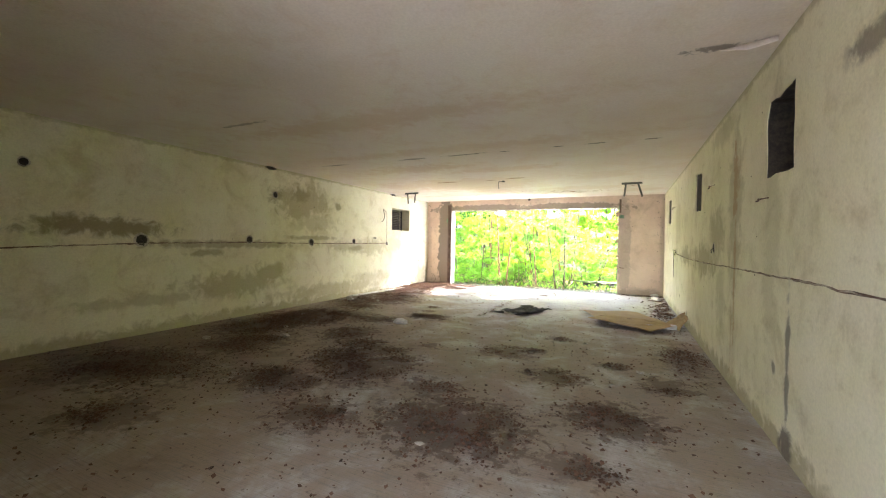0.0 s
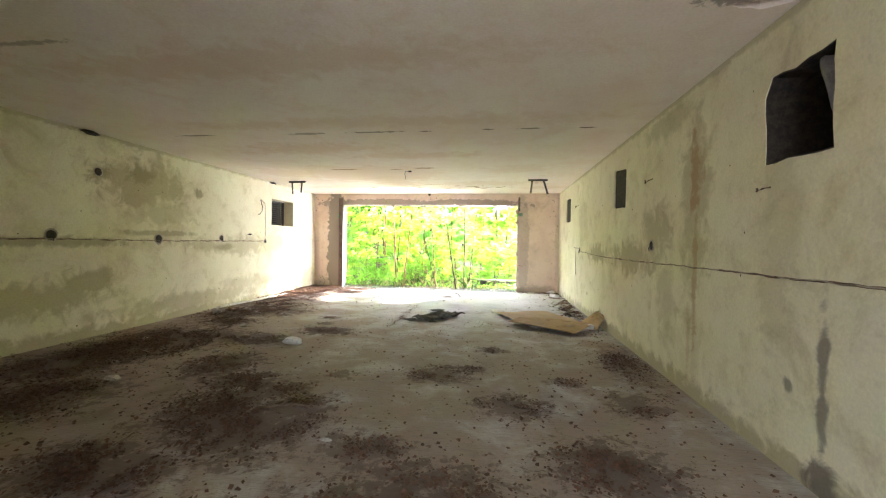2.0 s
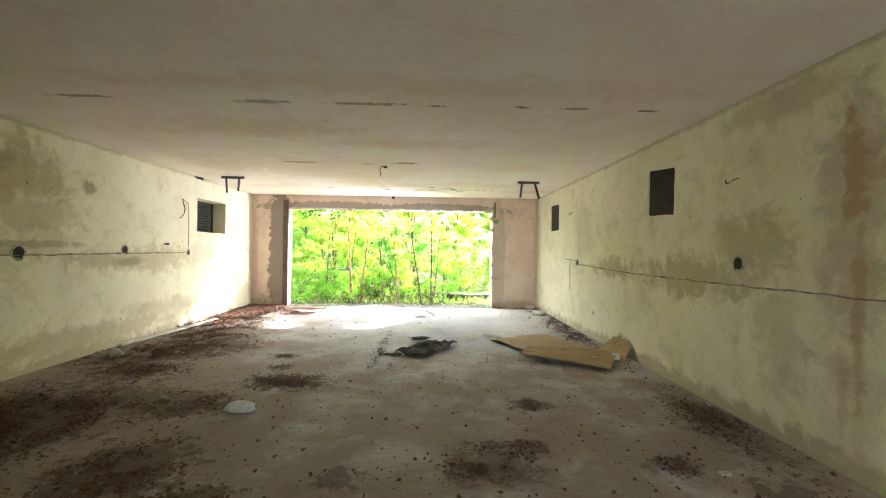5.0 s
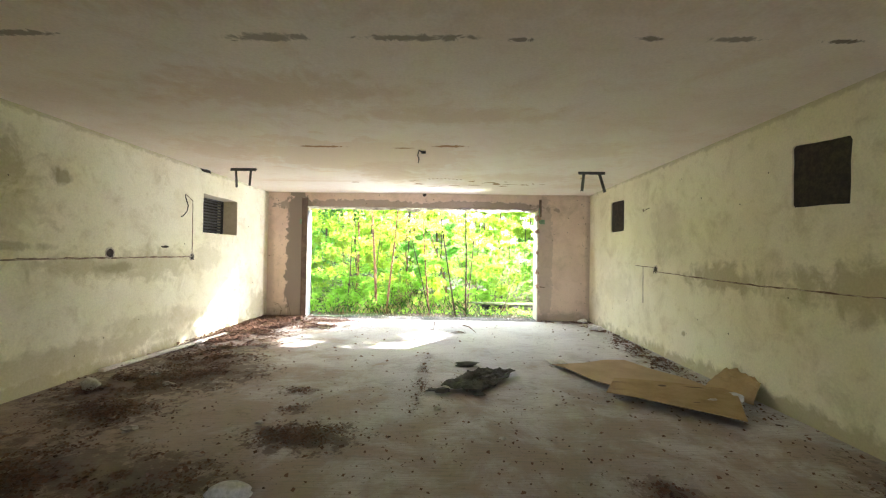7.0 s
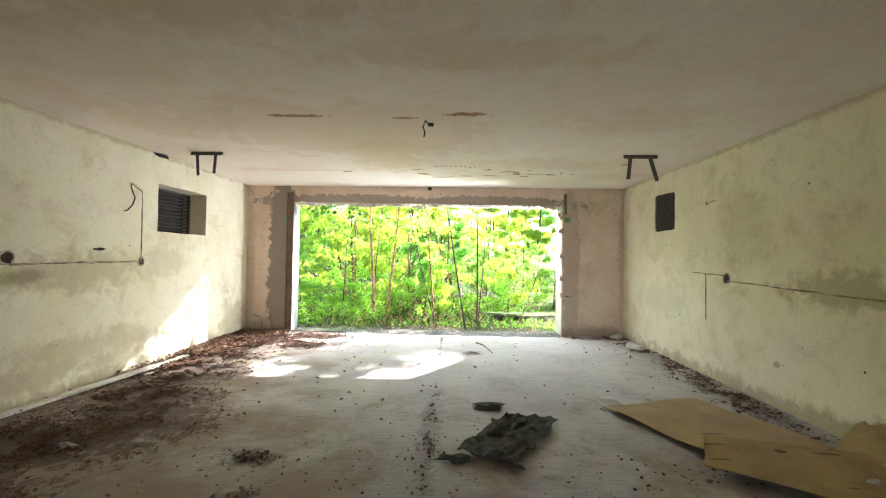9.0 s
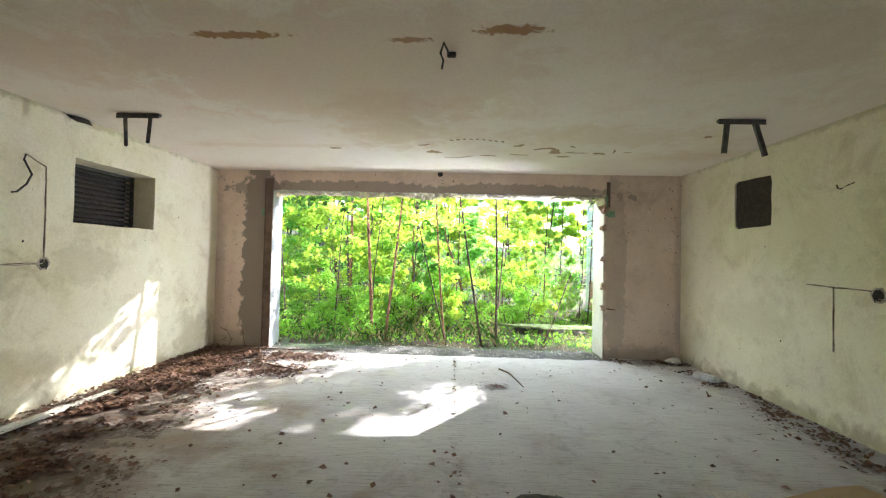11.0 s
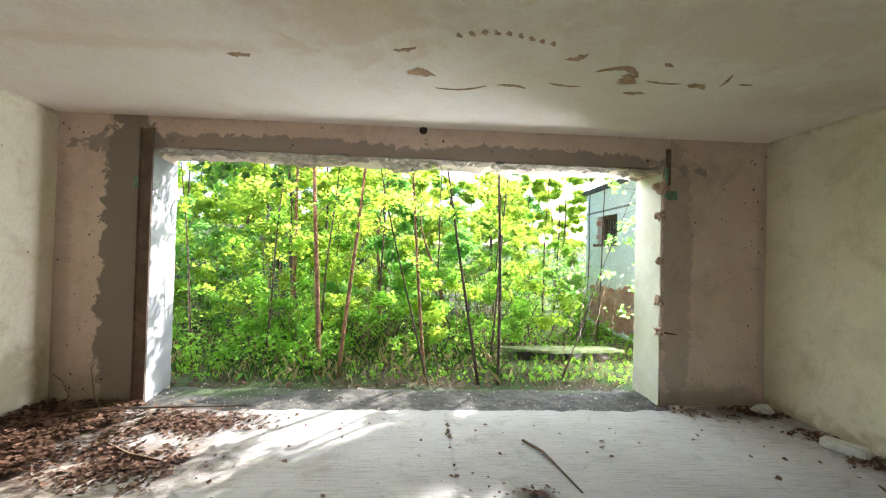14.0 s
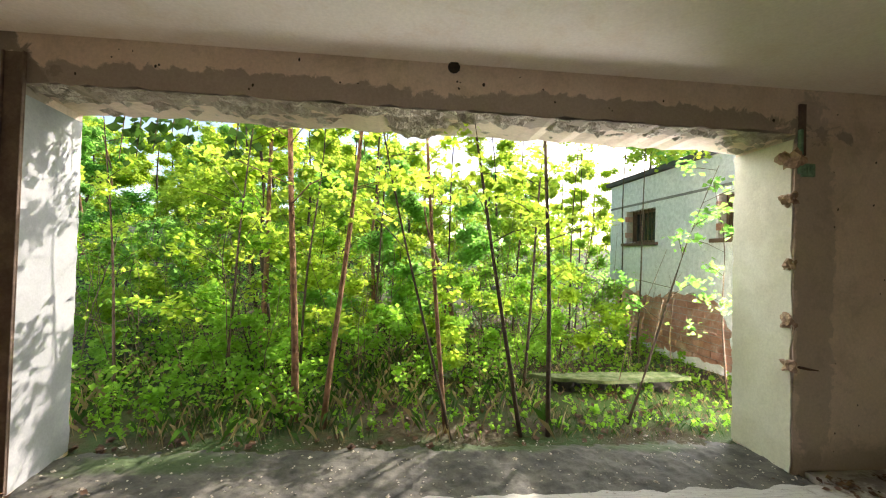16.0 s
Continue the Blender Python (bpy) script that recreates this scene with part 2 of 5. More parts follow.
pale_plaster = surface("pale_plaster", (0.82, 0.79, 0.70), (0.75, 0.72, 0.63), 2.2, bump=0.4)
# grey cement render, darkened further to paint the left jamb's shade
jamb_grey_shaded = surface("jamb_grey_shaded", (0.37, 0.38, 0.39), (0.30, 0.31, 0.32), 2.0, bump=0.15, grain=0.1)
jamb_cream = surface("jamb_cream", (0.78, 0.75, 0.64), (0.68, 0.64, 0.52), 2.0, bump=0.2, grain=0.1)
rough_concrete = surface("rough_concrete", (0.66, 0.59, 0.49), (0.40, 0.34, 0.27), 9.0, bump=0.9, depth=0.03, fine=30)
cement_grey = surface("cement_grey", (0.34, 0.33, 0.31), (0.24, 0.235, 0.22), 3.0, bump=0.5)
pale_concrete = surface("pale_concrete", (0.50, 0.49, 0.46), (0.42, 0.41, 0.38), 1.5, bump=0.4)
roof_dark = surface("roof_dark", (0.09, 0.09, 0.10), (0.13, 0.13, 0.13), 3.0)
# dark tone that paints the lack of light in the side room
unlit_shade = surface("unlit_shade_plaster", (0.20, 0.19, 0.20), (0.13, 0.12, 0.13), 1.5)
rusty_steel = surface("rusty_steel", (0.11, 0.075, 0.055), (0.17, 0.10, 0.06), 14.0, rough=0.75, metal=0.4, world_co=False)
grey_steel = surface("grey_steel", (0.17, 0.165, 0.15), (0.10, 0.09, 0.08), 18.0, rough=0.6, metal=0.5, world_co=False)
rail_brown = surface("rail_brown", (0.15, 0.105, 0.08), (0.22, 0.16, 0.12), 4.0, rough=0.8)
green_paint = surface("green_paint", (0.25, 0.42, 0.27), (0.17, 0.30, 0.19), 20.0, rough=0.6)
black_cable = surface("black_cable", (0.03, 0.03, 0.03), (0.06, 0.05, 0.04), 30.0, rough=0.6)
cable_skin = surface("cable_skin", (0.60, 0.52, 0.40), (0.16, 0.10, 0.07), 5.0, world_co=True)
flake_brown = surface("flake_brown", (0.56, 0.38, 0.24), (0.40, 0.24, 0.13), 9.0)
groove_brown = surface("groove_brown", (0.26, 0.16, 0.10), (0.11, 0.07, 0.05), 12.0)
# near-black; on hole, niche and vent parts it paints the shade inside
near_black = surface("near_black", (0.035, 0.03, 0.025), (0.07, 0.055, 0.04), 20.0)
brick_red = surface("brick_red", (0.62, 0.34, 0.26), (0.48, 0.22, 0.15), 5.0, bump=0.5, world_co=True, mottle=(0.72, 0.60, 0.54))
mortar = surface("mortar", (0.60, 0.56, 0.51), (0.46, 0.42, 0.38), 9.0)
house_paint = surface("house_paint", (0.94, 0.94, 0.95), (0.88, 0.89, 0.90), 1.8, bump=0.7, depth=0.025, fine=14.0)
cardboard = surface("cardboard", (0.46, 0.33, 0.18), (0.38, 0.27, 0.14), 2.2, rough=0.85, fine=120.0, bump=0.1, grain=0.12, stains=(((0.16, 0.11, 0.06), [((0.0, 8.7, 0.0), (0.06, 0.04, 1.0), 0.9), ((0.3, 8.75, 0.0), (0.13, 0.025, 1.0), 0.9), ((-0.25, 8.95, 0.0), (0.2, 0.02, 1.0), 0.7)]),))
cardboard_dark = surface("cardboard_dark", (0.42, 0.29, 0.13), (0.33, 0.22, 0.09), 4.0, rough=0.85, fine=120.0, bump=0.1, grain=0.15, stains=(((0.13, 0.085, 0.045), [((0.0, 8.55, 0.1), (0.05, 0.035, 1.0), 0.95), ((0.35, 8.55, 0.1), (0.12, 0.02, 1.0), 0.95), ((-0.45, 8.62, 0.1), (0.16, 0.015, 1.0), 0.9), ((-0.55, 8.4, 0.1), (0.1, 0.015, 1.0), 0.8), ((0.1, 8.1, 0.1), (0.05, 0.015, 1.0), 0.8)], 0.5),))
felt = surface("felt", (0.075, 0.075, 0.055), (0.15, 0.145, 0.11), 9.0, rough=0.95, bump=1.0, depth=0.02, fine=70.0)
white_foam = surface("white_foam", (0.74, 0.73, 0.68), (0.60, 0.58, 0.51), 12.0, world_co=False)
bluish_sheet = surface("bluish_sheet", (0.30, 0.29, 0.36), (0.20, 0.19, 0.25), 7.0, rough=0.5)
dusty_plaster = surface("dusty_plaster", (0.55, 0.51, 0.43), (0.40, 0.36, 0.29), 20.0, world_co=False)
stub_brick = surface("stub_brick", (0.58, 0.40, 0.29), (0.40, 0.27, 0.19), 14.0, bump=0.8)
white_lath = surface("white_lath", (0.76, 0.74, 0.64), (0.62, 0.59, 0.49), 6.0)
twig_bark = surface("twig_bark", (0.13, 0.085, 0.055), (0.20, 0.14, 0.09), 12.0)
thicket_bark = surface("thicket_bark", (0.30, 0.21, 0.14), (0.17, 0.12, 0.08), 6.0)
pine_bark = surface("pine_bark", (0.40, 0.22, 0.12), (0.19, 0.10, 0.06), 9.0, bump=0.9, depth=0.02, fine=30)
grey_bark = surface("grey_bark", (0.085, 0.06, 0.042), (0.14, 0.10, 0.065), 9.0, bump=0.8, depth=0.02, fine=30)
dead_wood = surface("dead_wood", (0.38, 0.33, 0.27), (0.26, 0.22, 0.18), 8.0, bump=0.6)
window_dark = surface("window_dark", (0.03, 0.035, 0.035), (0.06, 0.06, 0.05), 4.0, rough=0.25, spec=0.5)
wood_brown = surface("wood_brown", (0.14, 0.08, 0.05), (0.20, 0.12, 0.08), 10.0, rough=0.7)
litter_brown = leaf_material("litter_brown", (0.06, 0.035, 0.022), (0.21, 0.12, 0.075), (0.12, 0.06, 0.03), 0.1)
clod_brown = surface("clod_brown", (0.06, 0.042, 0.03), (0.11, 0.08, 0.055), 14.0)
straw = leaf_material("straw", (0.26, 0.20, 0.10), (0.46, 0.37, 0.20), (0.3, 0.24, 0.1), 0.25)
leaf_bright = leaf_material("leaf_bright", (0.07, 0.17, 0.02), (0.19, 0.32, 0.035), (0.66, 0.90, 0.09), 0.58)
leaf_mid = leaf_material("leaf_mid", (0.05, 0.14, 0.025), (0.12, 0.27, 0.05), (0.42, 0.84, 0.16), 0.55)
leaf_low = leaf_material("leaf_low", (0.05, 0.15, 0.02), (0.16, 0.33, 0.04), (0.48, 0.84, 0.09), 0.5)
ivy_leaf = leaf_material("ivy_leaf", (0.015, 0.045, 0.01), (0.04, 0.09, 0.02), (0.10, 0.24, 0.03), 0.25)


def floor_material():
    m = Tree("dirty_concrete")
    co = m.place()
    sep = m.t.nodes.new("ShaderNodeSeparateXYZ")
    m.link(co, sep.inputs[0])
    big = m.noise(co, 0.8, 6.0, 0.65)
    col = m.mix(m.remap(big, 0.35, 0.65), (0.56, 0.54, 0.50), (0.47, 0.45, 0.42))
    dirt = m.noise(co, 1.6, 8.0, 0.7, 0.4)
    inward = m.remap(sep.outputs["Y"], 11.8, 5.5, -0.06, 0.22)
    # earth towards the left wall, deepened to paint that side's dimness
    side = m.remap(sep.outputs["X"], -3.0, -6.2, 0.0, 0.24)
    level = m.math("ADD", m.math("ADD", dirt, inward), side)
    col = m.mix(m.remap(level, 0.48, 0.76, 0.0, 0.9), col, (0.34, 0.265, 0.19))
    col = m.mix(m.remap(level, 0.78, 0.95, 0.0, 0.6), col, (0.20, 0.145, 0.10))
    wob = m.math("MULTIPLY", m.math("SUBTRACT", m.noise(co, 8.0, 10.0, 0.75, 0.3), 0.5), 4.4)
    col = m.mix(m.blobs(co, wob, [((x, y, 0.0), (rx * 1.5, ry * 1.6, 1.0), 0.75 * min(1.0, k)) for x, y, rx, ry, k in DRIFTS], 0.45), col, (0.085, 0.05, 0.033))
    brushed = m.noise(m.vec("MULTIPLY", co, (2.0, 70.0, 1.0)).outputs[0], 1.6, 5.0, 0.7)
    col = m.mix(m.remap(brushed, 0.46, 0.70, 0.0, 0.65), col, (0.20, 0.18, 0.155))
    speck = m.noise(co, 26.0, 4.0, 0.7)
    col = m.mix(m.remap(speck, 0.58, 0.70, 0.0, 0.6), col, (0.16, 0.13, 0.10))
    smudge = m.noise(co, 3.3, 7.0, 0.72, 0.8)
    col = m.mix(m.remap(smudge, 0.54, 0.70, 0.0, 0.5), col, (0.25, 0.23, 0.20))
    pale = m.noise(co, 5.0, 6.0, 0.75)
    col = m.mix(m.remap(pale, 0.58, 0.72, 0.0, 0.3), col, (0.60, 0.58, 0.53))
    m.link(col, m.bsdf.inputs["Base Color"])
    m.bsdf.inputs["Roughness"].default_value = 0.82
    m.bsdf.inputs["Specular IOR Level"].default_value = 0.35
    m.bump(m.math("ADD", m.math("MULTIPLY", speck, 0.6), m.math("ADD", dirt, m.math("MULTIPLY", brushed, 0.25))), 0.4, 0.02)
    return m.mat


def ground_material():
    m = Tree("forest_ground")
    co = m.place()
    a = m.noise(co, 1.1, 6.0, 0.65)
    b = m.noise(co, 18.0, 5.0, 0.7)
    col = m.mix(m.remap(a, 0.40, 0.62), (0.09, 0.062, 0.036), (0.055, 0.10, 0.028))
    wob = m.math("MULTIPLY", m.math("SUBTRACT", m.noise(co, 2.2, 6.0, 0.65), 0.5), 1.8)
    col = m.mix(m.blobs(co, wob, [((-0.6, 15.0, 0), (1.3, 0.7, 3), 0.9), ((0.2, 16.8, 0), (1.0, 1.0, 3), 0.8), ((-5.2, 15.5, 0), (1.4, 1.2, 3), 0.6)]), col, (0.085, 0.16, 0.03))
    col = m.mix(m.remap(b, 0.52, 0.72, 0.0, 0.7), col, (0.16, 0.12, 0.065))
    m.link(col, m.bsdf.inputs["Base Color"])
    m.bsdf.inputs["Roughness"].default_value = 0.95
    m.bump(b, 0.8, 0.04)
    return m.mat


dirty_concrete = floor_material()
forest_ground = ground_material()
wet_concrete = surface("wet_concrete", (0.07, 0.068, 0.06), (0.14, 0.13, 0.11), 5.0, rough=0.85, bump=0.6, fine=30, stains=(((0.06, 0.10, 0.03), [((-5.0, 13.8, 0), (0.8, 0.2, 1), 0.8), ((-2.5, 13.95, 0), (0.7, 0.13, 1), 0.8), ((-1.2, 13.9, 0), (0.5, 0.12, 1), 0.7)]),))
mossy_slab = surface("mossy_slab", (0.22, 0.25, 0.13), (0.09, 0.14, 0.04), 5.0, bump=0.8, fine=30)

# ---- mesh helpers ----


def finish(name, bm, material, parent=None, label="", smooth=False):
    me = bpy.data.meshes.new(name)
    bmesh.ops.recalc_face_normals(bm, faces=bm.faces)
    bm.to_mesh(me)
    bm.free()
    if smooth:
        me.polygons.foreach_set("use_smooth", [True] * len(me.polygons))
    me.materials.append(material)
    ob = new(name, me)
    if parent:
        ob.parent = parent
    if label:
        ob["label"] = label
    return ob


def part(name, bm, material, parent, label="", smooth=False):
    return finish(name, bm, material, parent, label, smooth)


def thing(name, label, category, group="", kind="", at=(0, 0, 0)):
    ob = new(name)
    ob.location = at
    ob.empty_display_size = 0.1
    return tagged(ob, label, category, group, kind)


def box(bm, lo, hi, bevel=0.0, m=None):
    r = bmesh.ops.create_cube(bm, size=1.0)
    size = [b - a for a, b in zip(lo, hi)]
    mid = [(a + b) / 2 for a, b in zip(lo, hi)]
    bmesh.ops.scale(bm, vec=size, verts=r["verts"])
    bmesh.ops.translate(bm, vec=mid, verts=r["verts"])
    vs = r["verts"]
    if bevel:
        es = list({e for v in vs for e in v.link_edges})
        got = bmesh.ops.bevel(bm, geom=es, offset=bevel, segments=2, affect="EDGES")
        vs = list({v for f in got["faces"] for v in f.verts} | {v for v in vs if v.is_valid})
    if m is not None:
        bmesh.ops.transform(bm, matrix=m, verts=vs)
    return vs


def tube(bm, points, radii, sides=6):
    rings = []
    pts = [Vector(p) for p in points]
    for i, p in enumerate(pts):
        way = (pts[min(i + 1, len(pts) - 1)] - pts[max(i - 1, 0)]).normalized()
        a = way.orthogonal().normalized()
        b = way.cross(a)
        r = radii[i] if isinstance(radii, (list, tuple)) else radii
        rings.append([bm.verts.new(p + r * (math.cos(k * math.tau / sides) * a + math.sin(k * math.tau / sides) * b)) for k in range(sides)])
    for q, w in zip(rings, rings[1:]):
        # match the nearest corner, so that the tube does not twist
        s = min(range(sides), key=lambda k: (w[k].co - q[0].co - (pts[1] - pts[0]) * 0).length)
        for k in range(sides):
            bm.faces.new((q[k], q[(k + 1) % sides], w[(s + k + 1) % sides], w[(s + k) % sides]))
    bm.faces.new(rings[0][::-1])
    bm.faces.new(rings[-1])


def sheet(outline, holes, place, depth):
    """A slab with holes: loops of (u, v); place(u, v, w) puts them in the world, w from 0 to depth."""
    bm = bmesh.new()
    edges = []
    for loop in (outline, *holes):
        vs = [bm.verts.new((u, v, 0)) for u, v in loop]
        edges += [bm.edges.new((a, b)) for a, b in zip(vs, vs[1:] + vs[:1])]
    bmesh.ops.triangle_fill(bm, use_beauty=True, edges=edges)
    got = bmesh.ops.extrude_face_region(bm, geom=list(bm.faces))
    up = [g for g in got["geom"] if isinstance(g, bmesh.types.BMVert)]
    bmesh.ops.translate(bm, vec=(0, 0, depth), verts=up)
    for v in bm.verts:
        v.co = place(*v.co)
    return bm


def ragged(pts, step, amp, seed, close=True):
    """Breaks a loop's sides into short uneven pieces."""
    rng = random.Random(seed)
    out = []
    for (a, b), (c, d) in zip(pts, pts[1:] + pts[:1]):
        n = max(1, round(math.hypot(c - a, d - b) / step))
        for i in range(n):
            f = i / n
            k = amp if i else amp * 0.5
            out.append((a + (c - a) * f + rng.uniform(-k, k), b + (d - b) * f + rng.uniform(-k, k)))
    return out


def rect(a, b, c, d):
    return [(a, b), (c, b), (c, d), (a, d)]


def lump(bm, at, size, seed, level=2, rough=0.25):
    r = bmesh.ops.create_icosphere(bm, subdivisions=level, radius=1.0)
    off = Vector((seed * 3.7, seed * 1.3, seed * 2.1))
    for v in r["verts"]:
        k = 1.0 + rough * noise.noise(v.co * 1.6 + off) * 2
        v.co = Vector((v.co.x * size[0] * k, v.co.y * size[1] * k, max(-0.6, v.co.z) * size[2] * k)) + Vector(at)
    return r["verts"]


# ---- the garage ----
def leftwall(u, v, w):
    return (LX - w, u, v)


def rightwall(u, v, w):
    return (RX + w, u, v)


def frontwall(u, v, w):
    if v < 2.7 and abs(u + 5.74) < 0.02:
        u -= 0.15 * w
    if v < 2.7 and abs(u + 0.29) < 0.02:
        u += 0.07 * w
    return (u, FY + w, v)


niche = ragged(rect(10.94, 1.83, 12.03, 2.51), 0.25, 0.006, 3)
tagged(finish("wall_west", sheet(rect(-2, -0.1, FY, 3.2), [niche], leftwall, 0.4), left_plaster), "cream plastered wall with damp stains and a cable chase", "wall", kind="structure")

vent_a = ragged([(3.90, 1.97), (4.46, 1.98), (4.47, 2.44), (4.41, 2.56), (4.2, 2.54), (3.90, 2.57)], 0.12, 0.012, 4)
vent_b = ragged([(7.42, 1.96), (7.95, 1.99), (7.97, 2.02), (7.97, 2.55), (7.94, 2.58), (7.42, 2.52), (7.40, 2.48)], 0.15, 0.006, 5)
vent_c = ragged([(11.60, 2.0), (12.15, 1.99), (12.19, 2.03), (12.19, 2.57), (12.15, 2.60), (11.61, 2.58), (11.59, 2.5)], 0.15, 0.006, 6)
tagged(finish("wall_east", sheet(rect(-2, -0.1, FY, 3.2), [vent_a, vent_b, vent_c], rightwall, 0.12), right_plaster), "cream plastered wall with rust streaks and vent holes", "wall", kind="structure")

rng = random.Random(8)
gate = [(-5.74, -0.1), (-5.74, 2.60)]
for i in range(1, 56):
    x = -5.74 + i * (5.45 / 56)
    z = 2.618 - 0.006 * (x + 5.74) + 0.012 * noise.noise(Vector((x * 3.0, 0.3, 0.0))) + rng.uniform(-0.012, 0.012)
    gate.append((x, z))
gate += [(-0.29, 2.575)]
for i in range(1, 22):
    gate.append((-0.29 + rng.uniform(-0.01, 0.004), 2.575 - i * 0.12))
gate += [(-0.29, -0.1)]
outline = [(-7.05, -0.1)] + gate + [(1.16, -0.1), (1.16, 3.2), (-7.05, 3.2)]
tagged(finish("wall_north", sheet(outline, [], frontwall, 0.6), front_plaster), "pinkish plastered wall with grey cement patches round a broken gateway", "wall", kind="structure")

# the rear doorway is out of view, assumed and opened to let light in
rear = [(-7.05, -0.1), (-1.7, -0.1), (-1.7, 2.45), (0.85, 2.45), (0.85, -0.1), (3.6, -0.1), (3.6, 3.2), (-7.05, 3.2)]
tagged(finish("wall_south", sheet(rear, [], lambda u, v, w: (u, -2.0 - w, v), 0.3), pale_plaster), "plain pale rear wall out of view, with an assumed doorway letting light in", "wall", kind="structure")

# added out of view to block doorway light from the left floor
bm = bmesh.new()
box(bm, (-1.95, -1.998, -0.002), (-1.8, 0.9, HZ - 0.002))
tagged(finish("wall_light_baffle", bm, pale_plaster), "unseen plain partition added to keep doorway light off the left floor", "wall", kind="structure")

hole = ragged([(0.52, 4.17), (0.70, 4.12), (0.86, 4.06), (0.89, 4.16), (0.72, 4.24)], 0.08, 0.012, 9)
tagged(finish("ceiling", sheet(rect(LX + 0.002, -1.998, RX - 0.002, FY - 0.002), [hole], lambda u, v, w: (u, v, HZ + w), 0.27), ceiling_plaster), "pale plastered ceiling with rust stains and flaking paint", "ceiling", kind="structure")

bm = bmesh.new()
box(bm, (-7.05, -2.3, 3.2), (3.6, 14.0, 3.4))
tagged(finish("roof_slab", bm, roof_dark), "dark flat concrete roof slab over the garage", "roof", kind="structure")

rr = random.Random(17)
lip = [(-0.2 - i * 0.07, 13.22 + 0.05 * noise.noise(Vector((i * 0.31, 2.0, 0.0))) + rr.uniform(-0.014, 0.014)) for i in range(81)]
slab = [(-7.05, -2.3), (3.6, -2.3), (3.6, 13.39), (-0.2, 13.39)] + lip + [(-5.85, 13.39), (-7.05, 13.39)]
tagged(finish("floor", sheet(slab, [], lambda u, v, w: (u, v, -w), 0.25), dirty_concrete), "dusty grey concrete floor with dark earth patches", "floor", kind="structure")

bm = bmesh.new()
bmesh.ops.create_grid(bm, x_segments=260, y_segments=46, size=0.5)
for v in bm.verts:
    x, y = -5.84 + (v.co.x + 0.5) * 5.6, 13.10 + (v.co.y + 0.5) * 0.97
    z = -0.022 + 0.018 * noise.noise(Vector((x * 4, y * 4, 0))) + 0.012 * noise.noise(Vector((x * 15, y * 15, 3))) + 0.006 * noise.noise(Vector((x * 40, y * 40, 5))) - 0.05 * max(0.0, (y - 13.85) / 0.25)
    v.co = (x, y, z)
tagged(finish("threshold", bm, wet_concrete, smooth=True), "damp dark concrete threshold with moss and grit", "threshold", kind="structure")

# never in view; a pale surface added to bounce daylight
bm = bmesh.new()
box(bm, (-22.0, -10.0, -0.3), (-7.052, 8.0, -0.02))
tagged(finish("yard", bm, pale_concrete), "unseen pale concrete slab added beside the garage to bounce light", "yard", kind="structure")

# the room behind the vent holes, its unlit dark painted into the far wall
bm = bmesh.new()
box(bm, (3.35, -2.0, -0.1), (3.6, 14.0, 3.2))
tagged(finish("wall_far_east", bm, unlit_shade), "bare side room wall, the unlit room's dark put into its colour", "wall", kind="structure")
bm = bmesh.new()
box(bm, (1.162, FY, -0.1), (3.35, 14.0, 3.2))
tagged(finish("wall_side_room", bm, house_paint), "plain end wall of the unlit side room", "wall", kind="structure")

# pale render on the two jambs, the left grey darkened to paint shade
for x0, x1, d, mat in ((-5.74, -5.83, 0.006, jamb_grey_shaded), (-0.302, -0.262, -0.006, jamb_cream)):
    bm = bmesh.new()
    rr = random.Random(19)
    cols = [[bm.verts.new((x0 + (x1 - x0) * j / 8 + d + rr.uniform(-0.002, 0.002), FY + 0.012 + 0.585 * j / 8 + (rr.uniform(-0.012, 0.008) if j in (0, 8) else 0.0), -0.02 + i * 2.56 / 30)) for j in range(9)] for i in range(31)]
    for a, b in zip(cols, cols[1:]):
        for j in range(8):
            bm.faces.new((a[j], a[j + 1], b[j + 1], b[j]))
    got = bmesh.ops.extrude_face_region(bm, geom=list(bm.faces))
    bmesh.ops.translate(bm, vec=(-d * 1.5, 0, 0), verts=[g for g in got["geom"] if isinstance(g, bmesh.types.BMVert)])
    tagged(finish("trim_jamb", bm, mat), "smooth pale render on the gateway jamb, the left one darkened for shade", "jamb", kind="structure")

# broken underside of the lintel
bm = bmesh.new()
NX, NY = 170, 20
grid = []
for j in range(NY + 1):
    row = []
    for i in range(NX + 1):
        u, w = i / NX, j / NY
        x = -5.735 + u * 5.44
        y = FY + 0.004 + w * 0.60
        front_z = 2.612 - 0.006 * (x + 5.74)
        back_z = 2.655 + 0.075 * math.exp(-((x + 3.7) / 0.16) ** 2) - 0.085 * math.exp(-((x + 3.2) / 0.22) ** 2) - 0.05 * math.exp(-((x + 4.25) / 0.3) ** 2) + 0.05 * math.exp(-((x + 0.87) / 0.12) ** 2) - 0.05 * math.exp(-((x + 0.3) / 0.3) ** 2)
        crag = 0.05 * noise.noise(Vector((x * 5, y * 7, 1.0))) + 0.045 * noise.noise(Vector((x * 12, y * 15, 4.0))) - 0.05 * abs(noise.noise(Vector((x * 9, y * 11, 7.0)))) + 0.02 * noise.noise(Vector((x * 30, y * 34, 2.0)))
        z = front_z + (back_z - front_z) * w + crag * min(1.0, w * 6 + 0.2) * (1.0 if w < 0.9 else 0.6)
        row.append(bm.verts.new((x, y, z)))
    grid.append(row)
for a, b in zip(grid, grid[1:]):
    for i in range(NX):
        bm.faces.new((a[i], a[i + 1], b[i + 1], b[i]))
